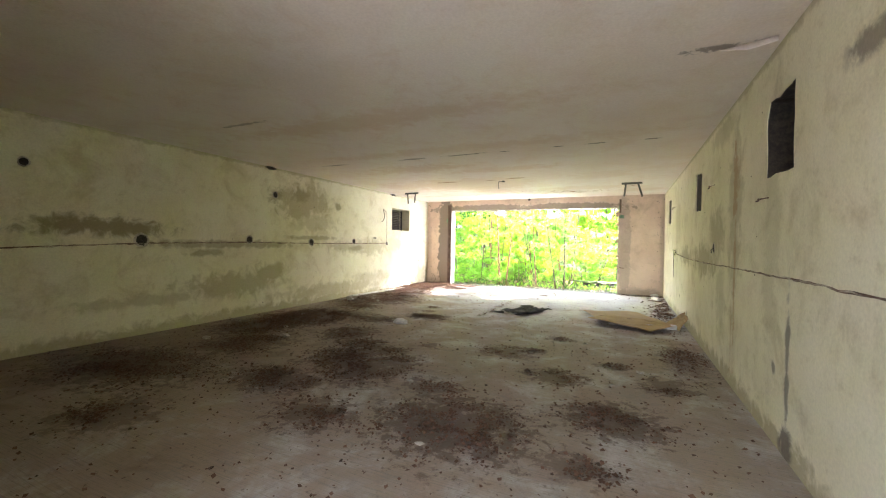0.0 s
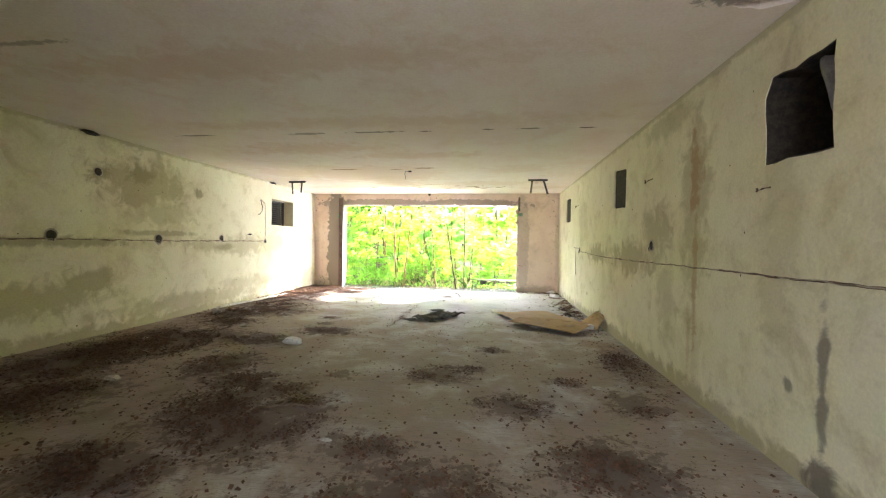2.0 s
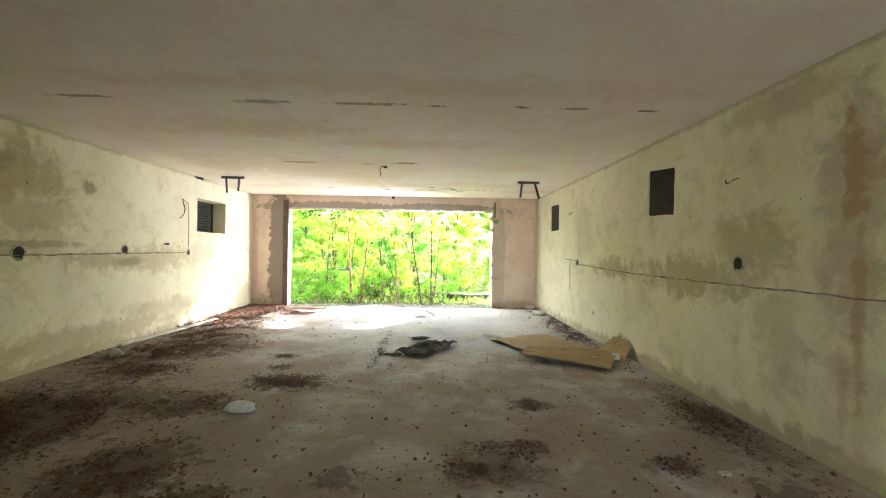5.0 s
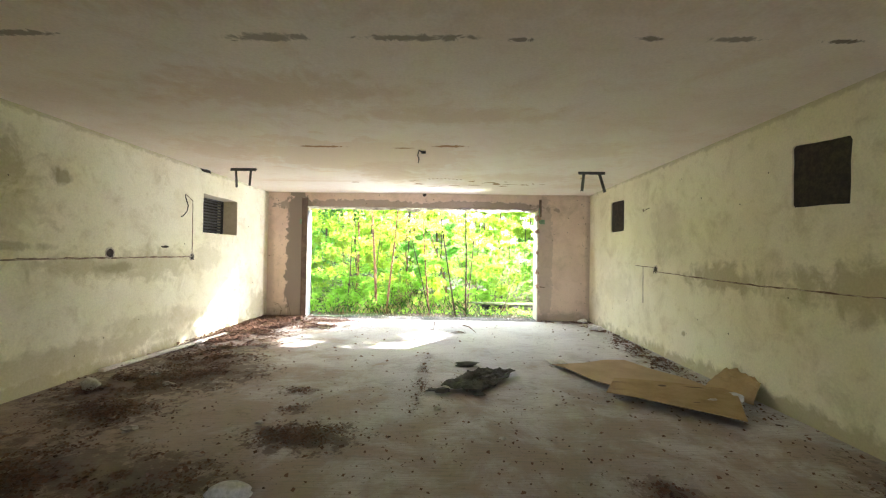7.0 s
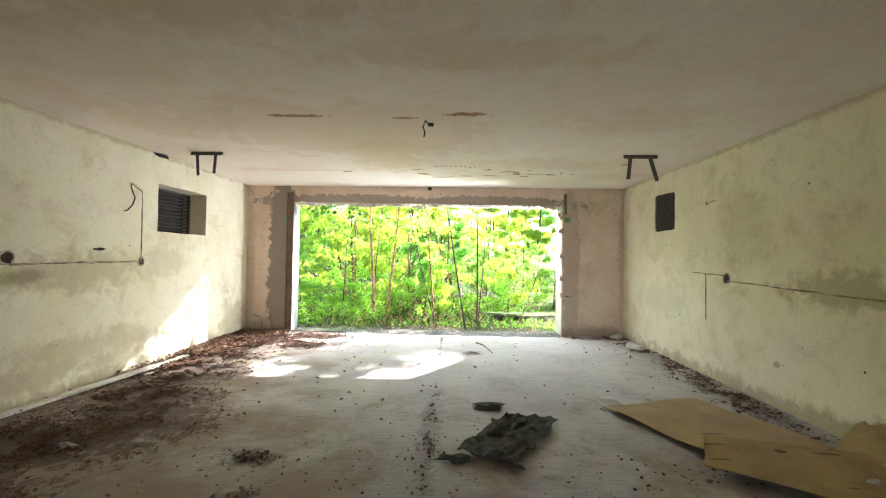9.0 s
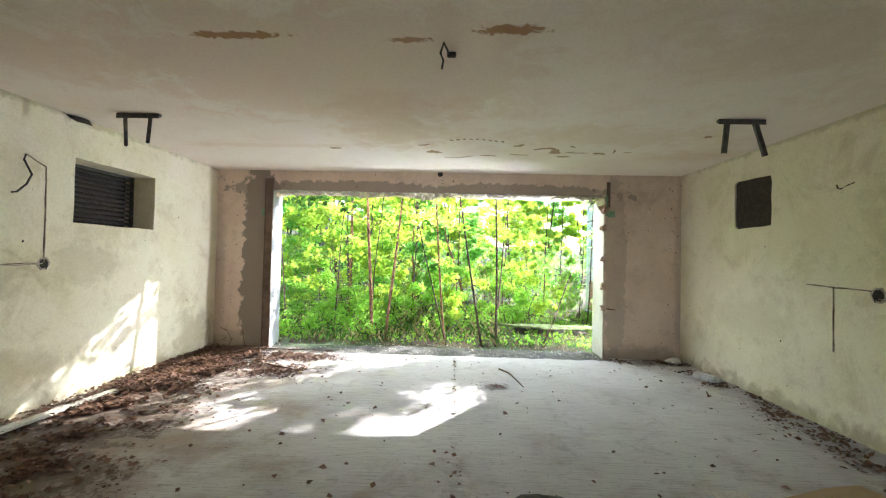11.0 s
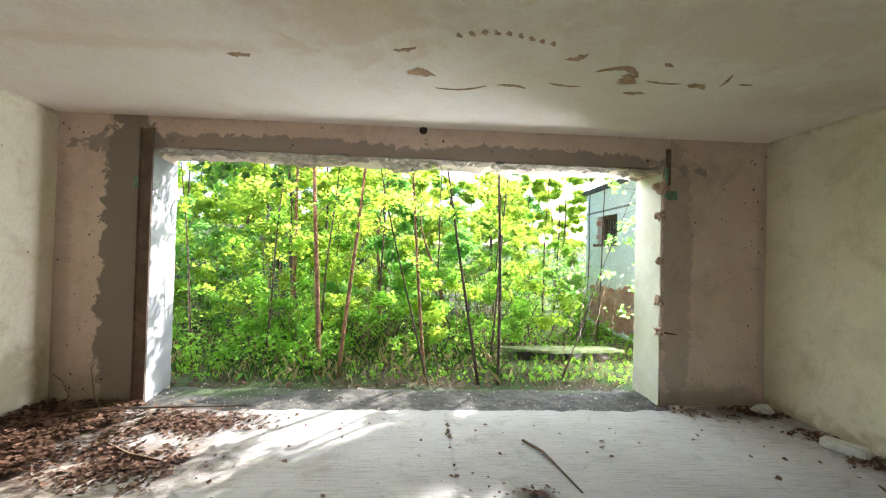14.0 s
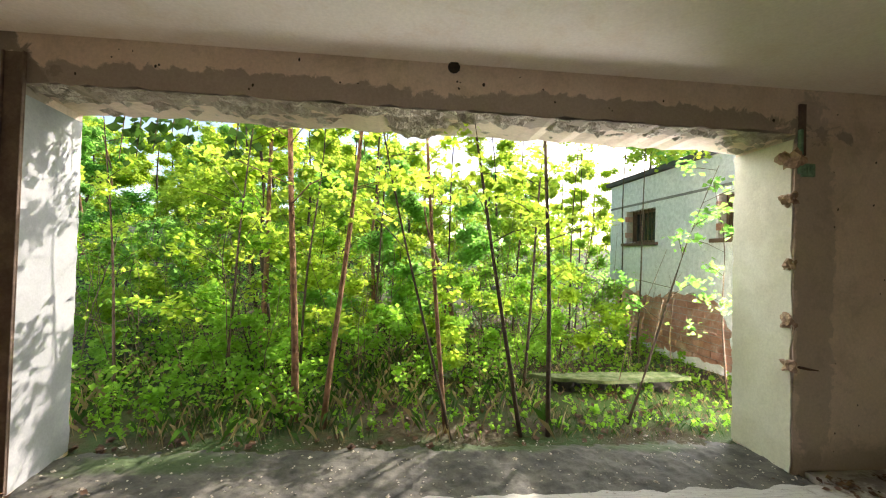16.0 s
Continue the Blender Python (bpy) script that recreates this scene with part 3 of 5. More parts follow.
for a, b, flip in ((grid[-1], 2.75, 1),):
    upper = [bm.verts.new((v.co.x, v.co.y, b)) for v in a]
    for i in range(NX):
        bm.faces.new((a[i], a[i + 1], upper[i + 1], upper[i]))
tagged(finish("lintel", bm, rough_concrete), "broken rough concrete underside of the gateway lintel", "lintel", kind="structure")

# patches where the ceiling paint has flaked away, with torn edges
def flake(x, y, length, wide, turn, bow, seed):
    rr = random.Random(seed)
    n = 12
    upper, lower = [], []
    c, q = math.cos(radians(turn)), math.sin(radians(turn))
    for i in range(n + 1):
        f = i / n
        u = (f - 0.5) * length
        mid = bow * length * (0.25 - (f - 0.5) ** 2) * 4
        k = 1.6 * wide * math.sin(math.pi * min(1.0, f * 1.02)) ** 0.6
        for side, out in ((rr.uniform(0.3, 1.2), upper), (-rr.uniform(0.1, 0.8), lower)):
            v = mid + k * side
            out.append((x + u * c - v * q, y + u * q + v * c))
    loop = upper + lower[::-1]
    bm = bmesh.new()
    vs = [bm.verts.new((a, b, HZ - 0.001)) for a, b in loop]
    low = [bm.verts.new((a + (x - a) * 0.06, b + (y - b) * 0.06, HZ - 0.005)) for a, b in loop]
    for i in range(len(loop)):
        k = (i + 1) % len(loop)
        bm.faces.new((vs[i], vs[k], low[k], low[i]))
    for i in range(n):
        bm.faces.new((low[i], low[i + 1], low[2 * n - i], low[2 * n + 1 - i]))
    tagged(finish("paint_flake", bm, flake_brown), "torn rusty brown patch of flaked ceiling paint", "flaked paint", "ceiling flakes")


for k, (x, y, ln, wd, tn, bw) in enumerate(((-4.247, 11.97, 0.17, 0.03, 0, 0.05), (-3.1, 11.78, 0.17, 0.022, -20, 0.1), (-2.99, 12.13, 0.22, 0.05, 10, -0.2), (-2.67, 12.32, 0.42, 0.012, -12, 0.12), (-2.27, 12.27, 0.24, 0.018, 8, -0.1),
                                            (-1.87, 12.19, 0.27, 0.012, 6, 0.05), (-1.95, 11.76, 0.16, 0.03, -35, 0.1), (-1.56, 11.98, 0.36, 0.03, 8, -0.28), (-1.42, 12.03, 0.2, 0.06, 50, 0.1), (-1.275, 12.27, 0.19, 0.025, 0, 0.0), (-1.28, 11.8, 0.09, 0.015, 20, 0.0),
                                            (-1.16, 12.06, 0.30, 0.01, 4, 0.05), (-0.86, 12.12, 0.2, 0.035, 20, -0.2), (-0.73, 11.98, 0.2, 0.012, 75, -0.1))):
    flake(x, y, ln, wd, tn, bw, 70 + k)
for k in range(9):
    flake(-2.75 + k * 0.075, 11.58 - 0.05 * math.sin(k * 0.5), 0.06, 0.014, 50 + 11 * (k % 3), 0.1, 90 + k)
flake(-0.53, 12.03, 0.11, 0.012, 0, 0.0, 99)
flake(0.05, 11.35, 0.08, 0.03, 30, 0.0, 100)

# ---- fixtures of the garage ----


def guide_rail(at_x, low, high, label, extra):
    t = thing("guide_rail", label, "door rail", at=(at_x, FY, low))
    h = high - low
    for nm, lo, hi in (("web", (-0.065, -0.012, 0), (0.065, -0.002, h)), ("flange", (-0.065, -0.03, 0), (-0.055, -0.0125, h)), ("flange", (0.055, -0.03, 0), (0.065, -0.0125, h))):
        bm = bmesh.new()
        box(bm, lo, hi, 0.002)
        part(nm, bm, rail_brown, t)
    bm = bmesh.new()
    extra(bm, h)
    part("mounting_plate", bm, green_paint, t, "small green painted plate")
    return t


guide_rail(-5.775, 0.0, 2.80, "brown steel door guide channel beside the gateway", lambda bm, h: box(bm, (-0.12, -0.016, h - 0.62), (-0.066, -0.003, h - 0.5), 0.003))

rail = thing("guide_rail", "short rusty stub of a door guide with a pale green plate", "door rail", at=(-0.245, FY, 2.25))
bm = bmesh.new()
box(bm, (-0.03, -0.022, 0.16), (0.025, -0.003, 0.56), 0.003)
part("channel", bm, rail_brown, rail)
bm = bmesh.new()
box(bm, (-0.035, -0.034, 0.02), (-0.012, -0.003, 0.36), 0.003)
part("strip", bm, green_paint, rail)
bm = bmesh.new()
box(bm, (-0.01, -0.026, 0.0), (0.10, -0.004, 0.10), 0.003)
for k in range(4):
    box(bm, (0.005 + k * 0.023, -0.03, 0.02), (0.014 + k * 0.023, -0.025, 0.08))
part("mounting_plate", bm, green_paint, rail, "slotted pale green plate")

for k, (z, r) in enumerate(((2.39, 0.085), (2.08, 0.06), (1.56, 0.05), (1.12, 0.055), (0.79, 0.05))):
    bm = bmesh.new()
    lump(bm, (-0.292, FY + 0.035, z), (r * 0.8, r * 0.9, r * 1.1), k + 3, 3, 0.5)
    tagged(finish("brick_stub", bm, stub_brick), "broken brick stub sticking out of the jamb edge", "brick stub", "jamb stubs")

bm = bmesh.new()
tube(bm, [(-0.27, FY + 0.02, 0.79), (-0.2, FY - 0.03, 0.78), (-0.12, FY - 0.035, 0.77)], [0.012, 0.01, 0.004], 6)
tagged(finish("iron_dowel", bm, rusty_steel), "rusty iron dowel stub sticking out of the jamb", "dowel")

bm = bmesh.new()
tube(bm, [(-2.96, FY - 0.001, 2.905), (-2.96, FY - 0.02, 2.90)], [0.045, 0.04], 10)
tagged(finish("pipe_stub", bm, near_black), "dark cut pipe stub under the ceiling", "pipe stub")

for x, bend, lab in ((-5.89, (0.02, -0.02), "rusty T-shaped steel ceiling bracket with two legs"), (0.02, (-0.03, 0.10), "rusty steel ceiling bracket with one leg bent")):
    t = thing("ceiling_bracket", lab, "bracket", "ceiling brackets", at=(x, 10.82, HZ))
    bm = bmesh.new()
    box(bm, (-0.22, -0.02, -0.03), (0.22, 0.02, -0.001), 0.003)
    box(bm, (-0.22, -0.02, -0.05), (0.22, -0.014, -0.03))
    part("plate", bm, grey_steel, t)
    for sx, b, ln in ((-0.13, bend[0], 0.30), (0.13, bend[1], 0.33 if bend[1] > 0.05 else 0.27)):
        bm = bmesh.new()
        m = Matrix.Translation((sx, 0, -0.03)) @ Matrix.Rotation(-math.atan2(b, ln), 4, "Y")
        box(bm, (-0.02, -0.016, -ln), (-0.014, 0.016, 0), 0.001, m)
        box(bm, (-0.02, -0.016, -ln), (0.02, -0.010, 0), 0.001, m)
        for k in range(8):
            box(bm, (-0.012, -0.0175, -ln + 0.02 + k * 0.034), (0.010, -0.0155, -ln + 0.034 + k * 0.034), 0, m)
        part("leg", bm, grey_steel, t)

wire = thing("ceiling_wire", "loose black lamp wire hanging from a terminal block on the ceiling", "wire", at=(-2.78, 9.5, HZ))
bm = bmesh.new()
tube(bm, [(0.03, 0.1, -0.015), (0.02, 0.02, -0.03), (0.0, -0.09, -0.04), (-0.02, -0.1, -0.11), (0.0, -0.11, -0.16), (-0.01, -0.1, -0.21)], 0.007, 6)
part("cord", bm, black_cable, wire)
bm = bmesh.new()
box(bm, (0.015, 0.085, -0.03), (0.075, 0.12, -0.001), 0.004)
part("terminal_block", bm, near_black, wire)


def wall_box(wall_x, side, y, z, r, seed):
    """A rough socket hole: torn plaster rim round a black disc that paints the hole's shade."""
    t = thing("socket_box", "empty socket box with a torn plaster rim and a black disc painting its dark", "socket box", "wall socket boxes", at=(wall_x, y, z))
    rr = random.Random(seed)
    bm = bmesh.new()
    n = 16
    rings = []
    for rad, out in ((1.2, 0.0), (1.08, 0.008), (0.96, 0.008), (0.85, 0.002)):
        rings.append([bm.verts.new((side * (out + 0.001), r * rad * rr.uniform(0.88, 1.12) * math.cos(k * math.tau / n), r * rad * rr.uniform(0.9, 1.2) * math.sin(k * math.tau / n))) for k in range(n)])
    for a, b in zip(rings, rings[1:]):
        for k in range(n):
            bm.faces.new((a[k], a[(k + 1) % n], b[(k + 1) % n], b[k]))
    part("rim", bm, rough_concrete, t)
    bm = bmesh.new()
    tube(bm, [(0, 0, 0), (side * 0.005, 0, 0)], r * 0.95, 9)
    part("box", bm, near_black, t)
    bm = bmesh.new()
    tube(bm, [(side * 0.004, 0, 0), (side * 0.03, r * 0.2, -r * 0.5), (side * 0.025, r * 0.1, -r * 1.1)], 0.005, 5)
    part("wire_end", bm, black_cable, t)


for k, (y, z, r) in enumerate(((4.0, 1.42, 0.085), (5.86, 1.45, 0.07), (7.51, 1.42, 0.075), (9.07, 1.46, 0.06), (10.66, 1.41, 0.05), (6.47, 2.38, 0.06), (2.73, 2.34, 0.05))):
    wall_box(LX, 1, y, z, r, k)
for k, (y, z, r) in enumerate(((10.45, 1.31, 0.055), (6.43, 1.42, 0.06))):
    wall_box(RX, -1, y, z, r, 20 + k)


def chase(name, wall_x, side, pts, width, seed, label):
    """A chiselled cable groove with the old cable in it."""
    t = thing(name, label, "cable chase", "cable chases", at=(wall_x, *pts[0]))
    rr = random.Random(seed)
    run = []
    for (a, b), (c, d) in zip(pts, pts[1:]):
        n = max(2, int(math.hypot(c - a, d - b) / 0.07))
        run += [(a + (c - a) * i / n, b + (d - b) * i / n + 0.012 * noise.noise(Vector((a + i * 0.35, seed, 0)))) for i in range(n)]
    run.append(pts[-1])
    y0, z0 = pts[0]
    bm = bmesh.new()
    strips = []
    for i, (y, z) in enumerate(run):
        q, w = run[max(i - 1, 0)], run[min(i + 1, len(run) - 1)]
        dy, dz = w[0] - q[0], w[1] - q[1]
        ln = math.hypot(dy, dz)
        ny, nz = -dz / ln, dy / ln
        a, b = width * rr.uniform(0.3, 1.0), width * rr.uniform(0.3, 1.0)
        strips.append([bm.verts.new((side * o, y - y0 + ny * k, z - z0 + nz * k)) for k, o in ((a, 0.002), (0, 0.005), (-b, 0.002))])
    for a, b in zip(strips, strips[1:]):
        for k in range(2):
            bm.faces.new((a[k], a[k + 1], b[k + 1], b[k]))
    part("groove", bm, groove_brown, t)
    bm = bmesh.new()
    tube(bm, [(side * (0.004 + 0.004 * rr.random()), y - y0, z - z0 + rr.uniform(-0.004, 0.004)) for y, z in run], 0.0045, 5)
    part("cable", bm, cable_skin, t)
    return t


chase("cable_chase", LX, 1, [(2.4, 1.30), (4.0, 1.37), (5.86, 1.40), (7.5, 1.39), (9.1, 1.40), (10.65, 1.41)], 0.014, 1, "dark chiselled cable groove running along the plaster wall")
chase("cable_chase", LX, 1, [(10.66, 1.42), (10.66, 1.9), (10.65, 2.34), (10.48, 2.42)], 0.012, 2, "rusty cable groove rising to a torn lamp outlet")
chase("cable_chase", RX, -1, [(10.45, 1.28), (8.7, 1.22), (7.0, 1.21), (5.4, 1.22), (3.6, 1.22), (2.4, 1.21)], 0.010, 3, "dark cable groove along the stained plaster wall")
chase("cable_chase", RX, -1, [(10.85, 1.36), (10.85, 0.74)], 0.010, 4, "short upright cable groove below a socket")
chase("cable_chase", RX, -1, [(11.14, 1.36), (10.50, 1.34)], 0.008, 5, "short level cable groove beside a socket")


def hook(wall_x, side, y, z, size, label):
    bm = bmesh.new()
    tube(bm, [(wall_x, y, z), (wall_x + side * 0.05, y, z - size * 0.2), (wall_x + side * 0.07, y + size * 0.5, z - size * 0.5), (wall_x + side * 0.05, y + size, z - size * 0.35), (wall_x + side * 0.05, y + size * 1.1, z)], 0.007, 6)
    tagged(finish("wall_hook", bm, rusty_steel), label, "hook", "wall hooks")


hook(RX, -1, 10.66, 2.31, 0.10, "rusty bent iron hook in the plaster wall")
hook(RX, -1, 6.44, 2.21, 0.09, "rusty bent iron hook in the plaster wall")
hook(RX, -1, 4.40, 1.82, 0.05, "small rusty iron hook in the plaster wall")
bm = bmesh.new()
tube(bm, [(LX, 10.47, 2.42), (LX + 0.04, 10.42, 2.36), (LX + 0.03, 10.50, 2.24), (LX + 0.05, 10.44, 2.14), (LX + 0.03, 10.38, 2.06), (LX + 0.03, 10.34, 2.05)], 0.008, 6)
tagged(finish("hanging_cable", bm, black_cable), "loose black cable curling out of the plaster wall", "cable")
bm = bmesh.new()
lump(bm, (LX + 0.01, 10.02, 1.56), (0.02, 0.08, 0.02), 4, 2, 0.4)
tagged(finish("plaster_scar", bm, near_black), "dark chipped scar in the plaster wall", "scar")
# black lumps paint the dark of broken holes under the ceiling
for y, z in ((6.33, 2.90), (10.94, 2.90)):
    bm = bmesh.new()
    lump(bm, (LX + 0.03, y, z), (0.05, 0.12, 0.03), 5 + y, 2, 0.4)
    tagged(finish("ceiling_scar", bm, near_black), "black lump painting a broken hole's dark where the wall meets the ceiling", "hole")

# liner added over the hole's sides, its black standing for their shade
inner = [(4.18 + (u - 4.18) * 0.965, 2.27 + (v - 2.27) * 0.965) for u, v in vent_a]
tagged(finish("vent_shade_liner", sheet(vent_a, [inner], lambda u, v, w: (RX + 0.006 + w, u, v), 0.5), near_black), "added near-black liner that paints the shade inside the broken vent hole", "vent lining")
# a bluish sheet stands for the paler patch inside the hole
bm = bmesh.new()
rows = [[bm.verts.new((RX + 0.07 + 0.10 * (1 - i / 8) + 0.012 * math.sin(j * 1.3 + i * 0.7), 3.915 + 0.2 * j / 6 + 0.012 * math.sin(i * 1.1), 2.14 + 0.40 * i / 8 - 0.02 * math.sin(j * 0.8))) for j in range(7)] for i in range(9)]
for a, b in zip(rows, rows[1:]):
    for k in range(6):
        bm.faces.new((a[k], a[k + 1], b[k + 1], b[k]))
got = bmesh.ops.extrude_face_region(bm, geom=list(bm.faces))
bmesh.ops.translate(bm, vec=(0.006, 0, 0), verts=[g for g in got["geom"] if isinstance(g, bmesh.types.BMVert)])
tagged(finish("vent_patch_sheet", bm, bluish_sheet, smooth=True), "dull bluish sheet for the paler patch inside the vent hole", "plastic sheet")
# cover panels are assumed; their near-black paints the vents' dark
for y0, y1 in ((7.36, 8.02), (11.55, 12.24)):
    t = thing("vent_cover", "assumed cover panel closing a wall vent, near-black for its dark", "vent cover", "vent covers", at=(RX + 0.02, y0, 1.93))
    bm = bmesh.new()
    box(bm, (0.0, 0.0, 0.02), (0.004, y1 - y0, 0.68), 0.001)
    part("panel", bm, near_black, t)

# raised black flecks paint the dark inside chips and nail holes
verts, faces = [], []
rr = random.Random(61)
for i in range(150):
    s = rr.uniform(0.004, 0.012)
    if i < 100:
        x = rr.choice([rr.uniform(-6.6, -6.15), rr.uniform(0.0, 0.88), rr.gauss(0.8, 0.06), rr.gauss(-6.5, 0.08), rr.uniform(-5.7, -0.3)])
        z = rr.uniform(2.65, 2.9) if -5.85 < x < -0.2 else rr.uniform(0.1, 2.85)
        c, a, b = (min(x, 0.9), FY - 0.001, z), (1, 0, 0), (0, 0, 1)
        n = (0, -1, 0)
    elif i < 125:
        c, a, b, n = (RX - 0.001, rr.uniform(4, 13.2), rr.uniform(0.2, 2.85)), (0, 1, 0), (0, 0, 1), (-1, 0, 0)
    else:
        c, a, b, n = (LX + 0.001, rr.uniform(5, 13.2), rr.uniform(0.2, 2.85)), (0, 1, 0), (0, 0, 1), (1, 0, 0)
    k = len(verts)
    for q in range(6):
        f = s * rr.uniform(0.5, 1.2)
        u, v = f * math.cos(q * math.tau / 6), f * 1.3 * math.sin(q * math.tau / 6)
        verts.append([c[j] + a[j] * u + b[j] * v for j in range(3)])
    verts.append([c[j] + n[j] * 0.004 for j in range(3)])
    faces += [(k + q, k + (q + 1) % 6, k + 6) for q in range(6)]
me = bpy.data.meshes.new("plaster_chips")
me.from_pydata(verts, [], faces)
me.materials.append(near_black)
tagged(new("plaster_chips", me), "small black flecks painting the dark of chips and nail holes in the plaster", "chips", kind="stuff")

# louvred grille in the niche
grille = thing("louvre_grille", "dirty grey louvred ventilation grille in the wall niche", "grille", at=(LX - 0.30, 11.485, 1.83))
bm = bmesh.new()
for a, b in (((-0.02, -0.545, 0.0), (0.02, -0.52, 0.68)), ((-0.02, 0.52, 0.0), (0.02, 0.545, 0.68)), ((-0.02, -0.52, 0.0), (0.02, 0.52, 0.025)), ((-0.02, -0.52, 0.65), (0.02, 0.52, 0.675))):
    box(bm, a, b)
part("frame", bm, grey_steel, grille)
for k in range(11):
    bm = bmesh.new()
    box(bm, (-0.03, -0.52, -0.003), (0.03, 0.52, 0.003), 0.001, Matrix.Translation((0, 0, 0.06 + k * 0.056)) @ Matrix.Rotation(radians(38), 4, "Y"))
    part("slat", bm, grey_steel, grille)
# backing added in black for the unlit space behind the grille
bm = bmesh.new()
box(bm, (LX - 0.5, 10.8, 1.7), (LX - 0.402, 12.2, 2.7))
tagged(finish("niche_dark_backing", bm, near_black), "added black backing that paints the dark behind the wall niche", "boarding", kind="structure")

# ---- loose things on the garage floor ----


def card(bm, pts, z0, lift, thick=0.006, n=14):
    """A buckled sheet over a four-cornered outline."""
    rows = []
    for j in range(n + 1):
        row = []
        for i in range(n + 1):
            u, v = i / n, j / n
            p = [(1 - u) * (1 - v) * a + u * (1 - v) * b + u * v * c + (1 - u) * v * d for a, b, c, d in zip(*pts)]
            row.append(bm.verts.new((p[0], p[1], z0 + lift(u, v))))
        rows.append(row)
    fs = []
    for a, b in zip(rows, rows[1:]):
        for i in range(n):
            fs.append(bm.faces.new((a[i], a[i + 1], b[i + 1], b[i])))
    got = bmesh.ops.extrude_face_region(bm, geom=fs)
    bmesh.ops.translate(bm, vec=(0, 0, thick), verts=[g for g in got["geom"] if isinstance(g, bmesh.types.BMVert)])


bm = bmesh.new()
card(bm, ((-0.95, 9.55), (-0.52, 8.55), (0.62, 8.75), (0.16, 9.85)), 0.012, lambda u, v: 0.05 * u * (1 - v) + 0.03 * noise.noise(Vector((u * 2, v * 2, 0))) + 0.015)
tagged(finish("cardboard_sheet", bm, cardboard), "flattened buckled brown cardboard sheet on the floor", "cardboard", "cardboard sheets")
bm = bmesh.new()
card(bm, ((-0.70, 8.32), (0.30, 7.70), (0.80, 8.55), (-0.42, 8.78)), 0.085, lambda u, v: 0.02 * noise.noise(Vector((u * 2, v * 2, 5))) - 0.03 * u * u + 0.01 * v)
tagged(finish("cardboard_sheet", bm, cardboard_dark), "brown cardboard sheet lying raised on rubble", "cardboard", "cardboard sheets")
bm = bmesh.new()
card(bm, ((-1.02, 9.66), (-0.96, 9.54), (-0.72, 9.58), (-0.78, 9.66)), 0.035, lambda u, v: 0.03 * (1 - u))
tagged(finish("cardboard_scrap", bm, white_lath), "pale torn cardboard flap on the floor", "cardboard")
bm = bmesh.new()
for k, (x, y) in enumerate(((-0.25, 8.35), (0.3, 8.2), (0.1, 8.6))):
    lump(bm, (x, y, 0.035), (0.09, 0.07, 0.05), 11 + k, 2, 0.3)
tagged(finish("rubble", bm, rough_concrete), "grey rubble under the cardboard", "rubble", kind="stuff")
bm = bmesh.new()
card(bm, ((0.58, 8.74), (0.76, 8.24), (0.895, 8.32), (0.86, 8.86)), 0.008, lambda u, v: 0.25 * v ** 0.7 * (0.45 + 0.55 * math.sin(0.4 + 2.2 * u)) + 0.05 * v * noise.noise(Vector((u * 6, v * 6, 2))) + 0.02 * math.sin(u * 9) * v)
tagged(finish("crumpled_cardboard", bm, cardboard_dark), "crumpled brown cardboard leaning against the wall", "cardboard")
bm = bmesh.new()
box(bm, (0.56, 8.33, 0.0), (0.74, 8.45, 0.07), 0.01)
tagged(finish("plaster_block", bm, white_foam), "small white plaster block beside the cardboard", "block")

bm = bmesh.new()
card(bm, ((-2.42, 8.55), (-2.02, 8.38), (-1.50, 9.14), (-1.98, 9.30)), 0.01, lambda u, v: 0.035 + 0.06 * noise.noise(Vector((u * 4, v * 4, 3))) + 0.025 * noise.noise(Vector((u * 11, v * 11, 1))), 0.012, 26)
for v in bm.verts:
    v.co.x += 0.05 * noise.noise(Vector((v.co.y * 9, 2, v.co.x * 3)))
    v.co.y += 0.05 * noise.noise(Vector((v.co.x * 9, 5, v.co.y * 3)))
tagged(finish("roofing_felt", bm, felt), "torn crumpled black roofing felt on the floor", "roofing felt")
for a, b, s in (((-2.44, 8.44), 0.12, 1), ((-2.02, 8.33), 0.06, 2), ((-2.1, 9.52), 0.14, 3)):
    bm = bmesh.new()
    lump(bm, (*a, 0.03), (b, b * 0.4, 0.022), s, 2, 0.6)
    tagged(finish("felt_scrap", bm, felt), "small torn black roofing felt scrap", "roofing felt", "felt scraps")

bm = bmesh.new()
lump(bm, (-3.67, 6.54, 0.04), (0.14, 0.06, 0.055), 21, 3, 0.18)
tagged(finish("foam_lump", bm, white_foam, smooth=True), "white foam lump lying on the dirty floor", "foam lump")
bm = bmesh.new()
lump(bm, (-6.2, 8.36, 0.045), (0.09, 0.07, 0.07), 27, 3, 0.2)
tagged(finish("plastic_lump", bm, dusty_plaster, smooth=True), "dusty grey-white plastic lump beside the wall", "plastic lump")
bm = bmesh.new()
box(bm, (-0.15, -0.06, 0.0), (0.15, 0.06, 0.085), 0.016, pose(0.66, 12.34, 0, 0, 0, -62))
tagged(finish("white_brick", bm, white_foam), "chipped whitewashed brick on the floor by the wall", "brick")
bm = bmesh.new()
lump(bm, (0.68, 13.16, 0.04), (0.10, 0.07, 0.055), 23, 2, 0.25)
tagged(finish("plaster_chunk", bm, white_foam), "white plaster chunk in the corner", "plaster chunk")
bm = bmesh.new()
box(bm, (-0.045, -1.15, 0.0), (0.045, 1.15, 0.03), 0.004, pose(-6.42, 10.0, 0.03, 0, 0, -5.5))
tagged(finish("wooden_lath", bm, white_lath), "long pale wooden lath lying along the wall", "lath")

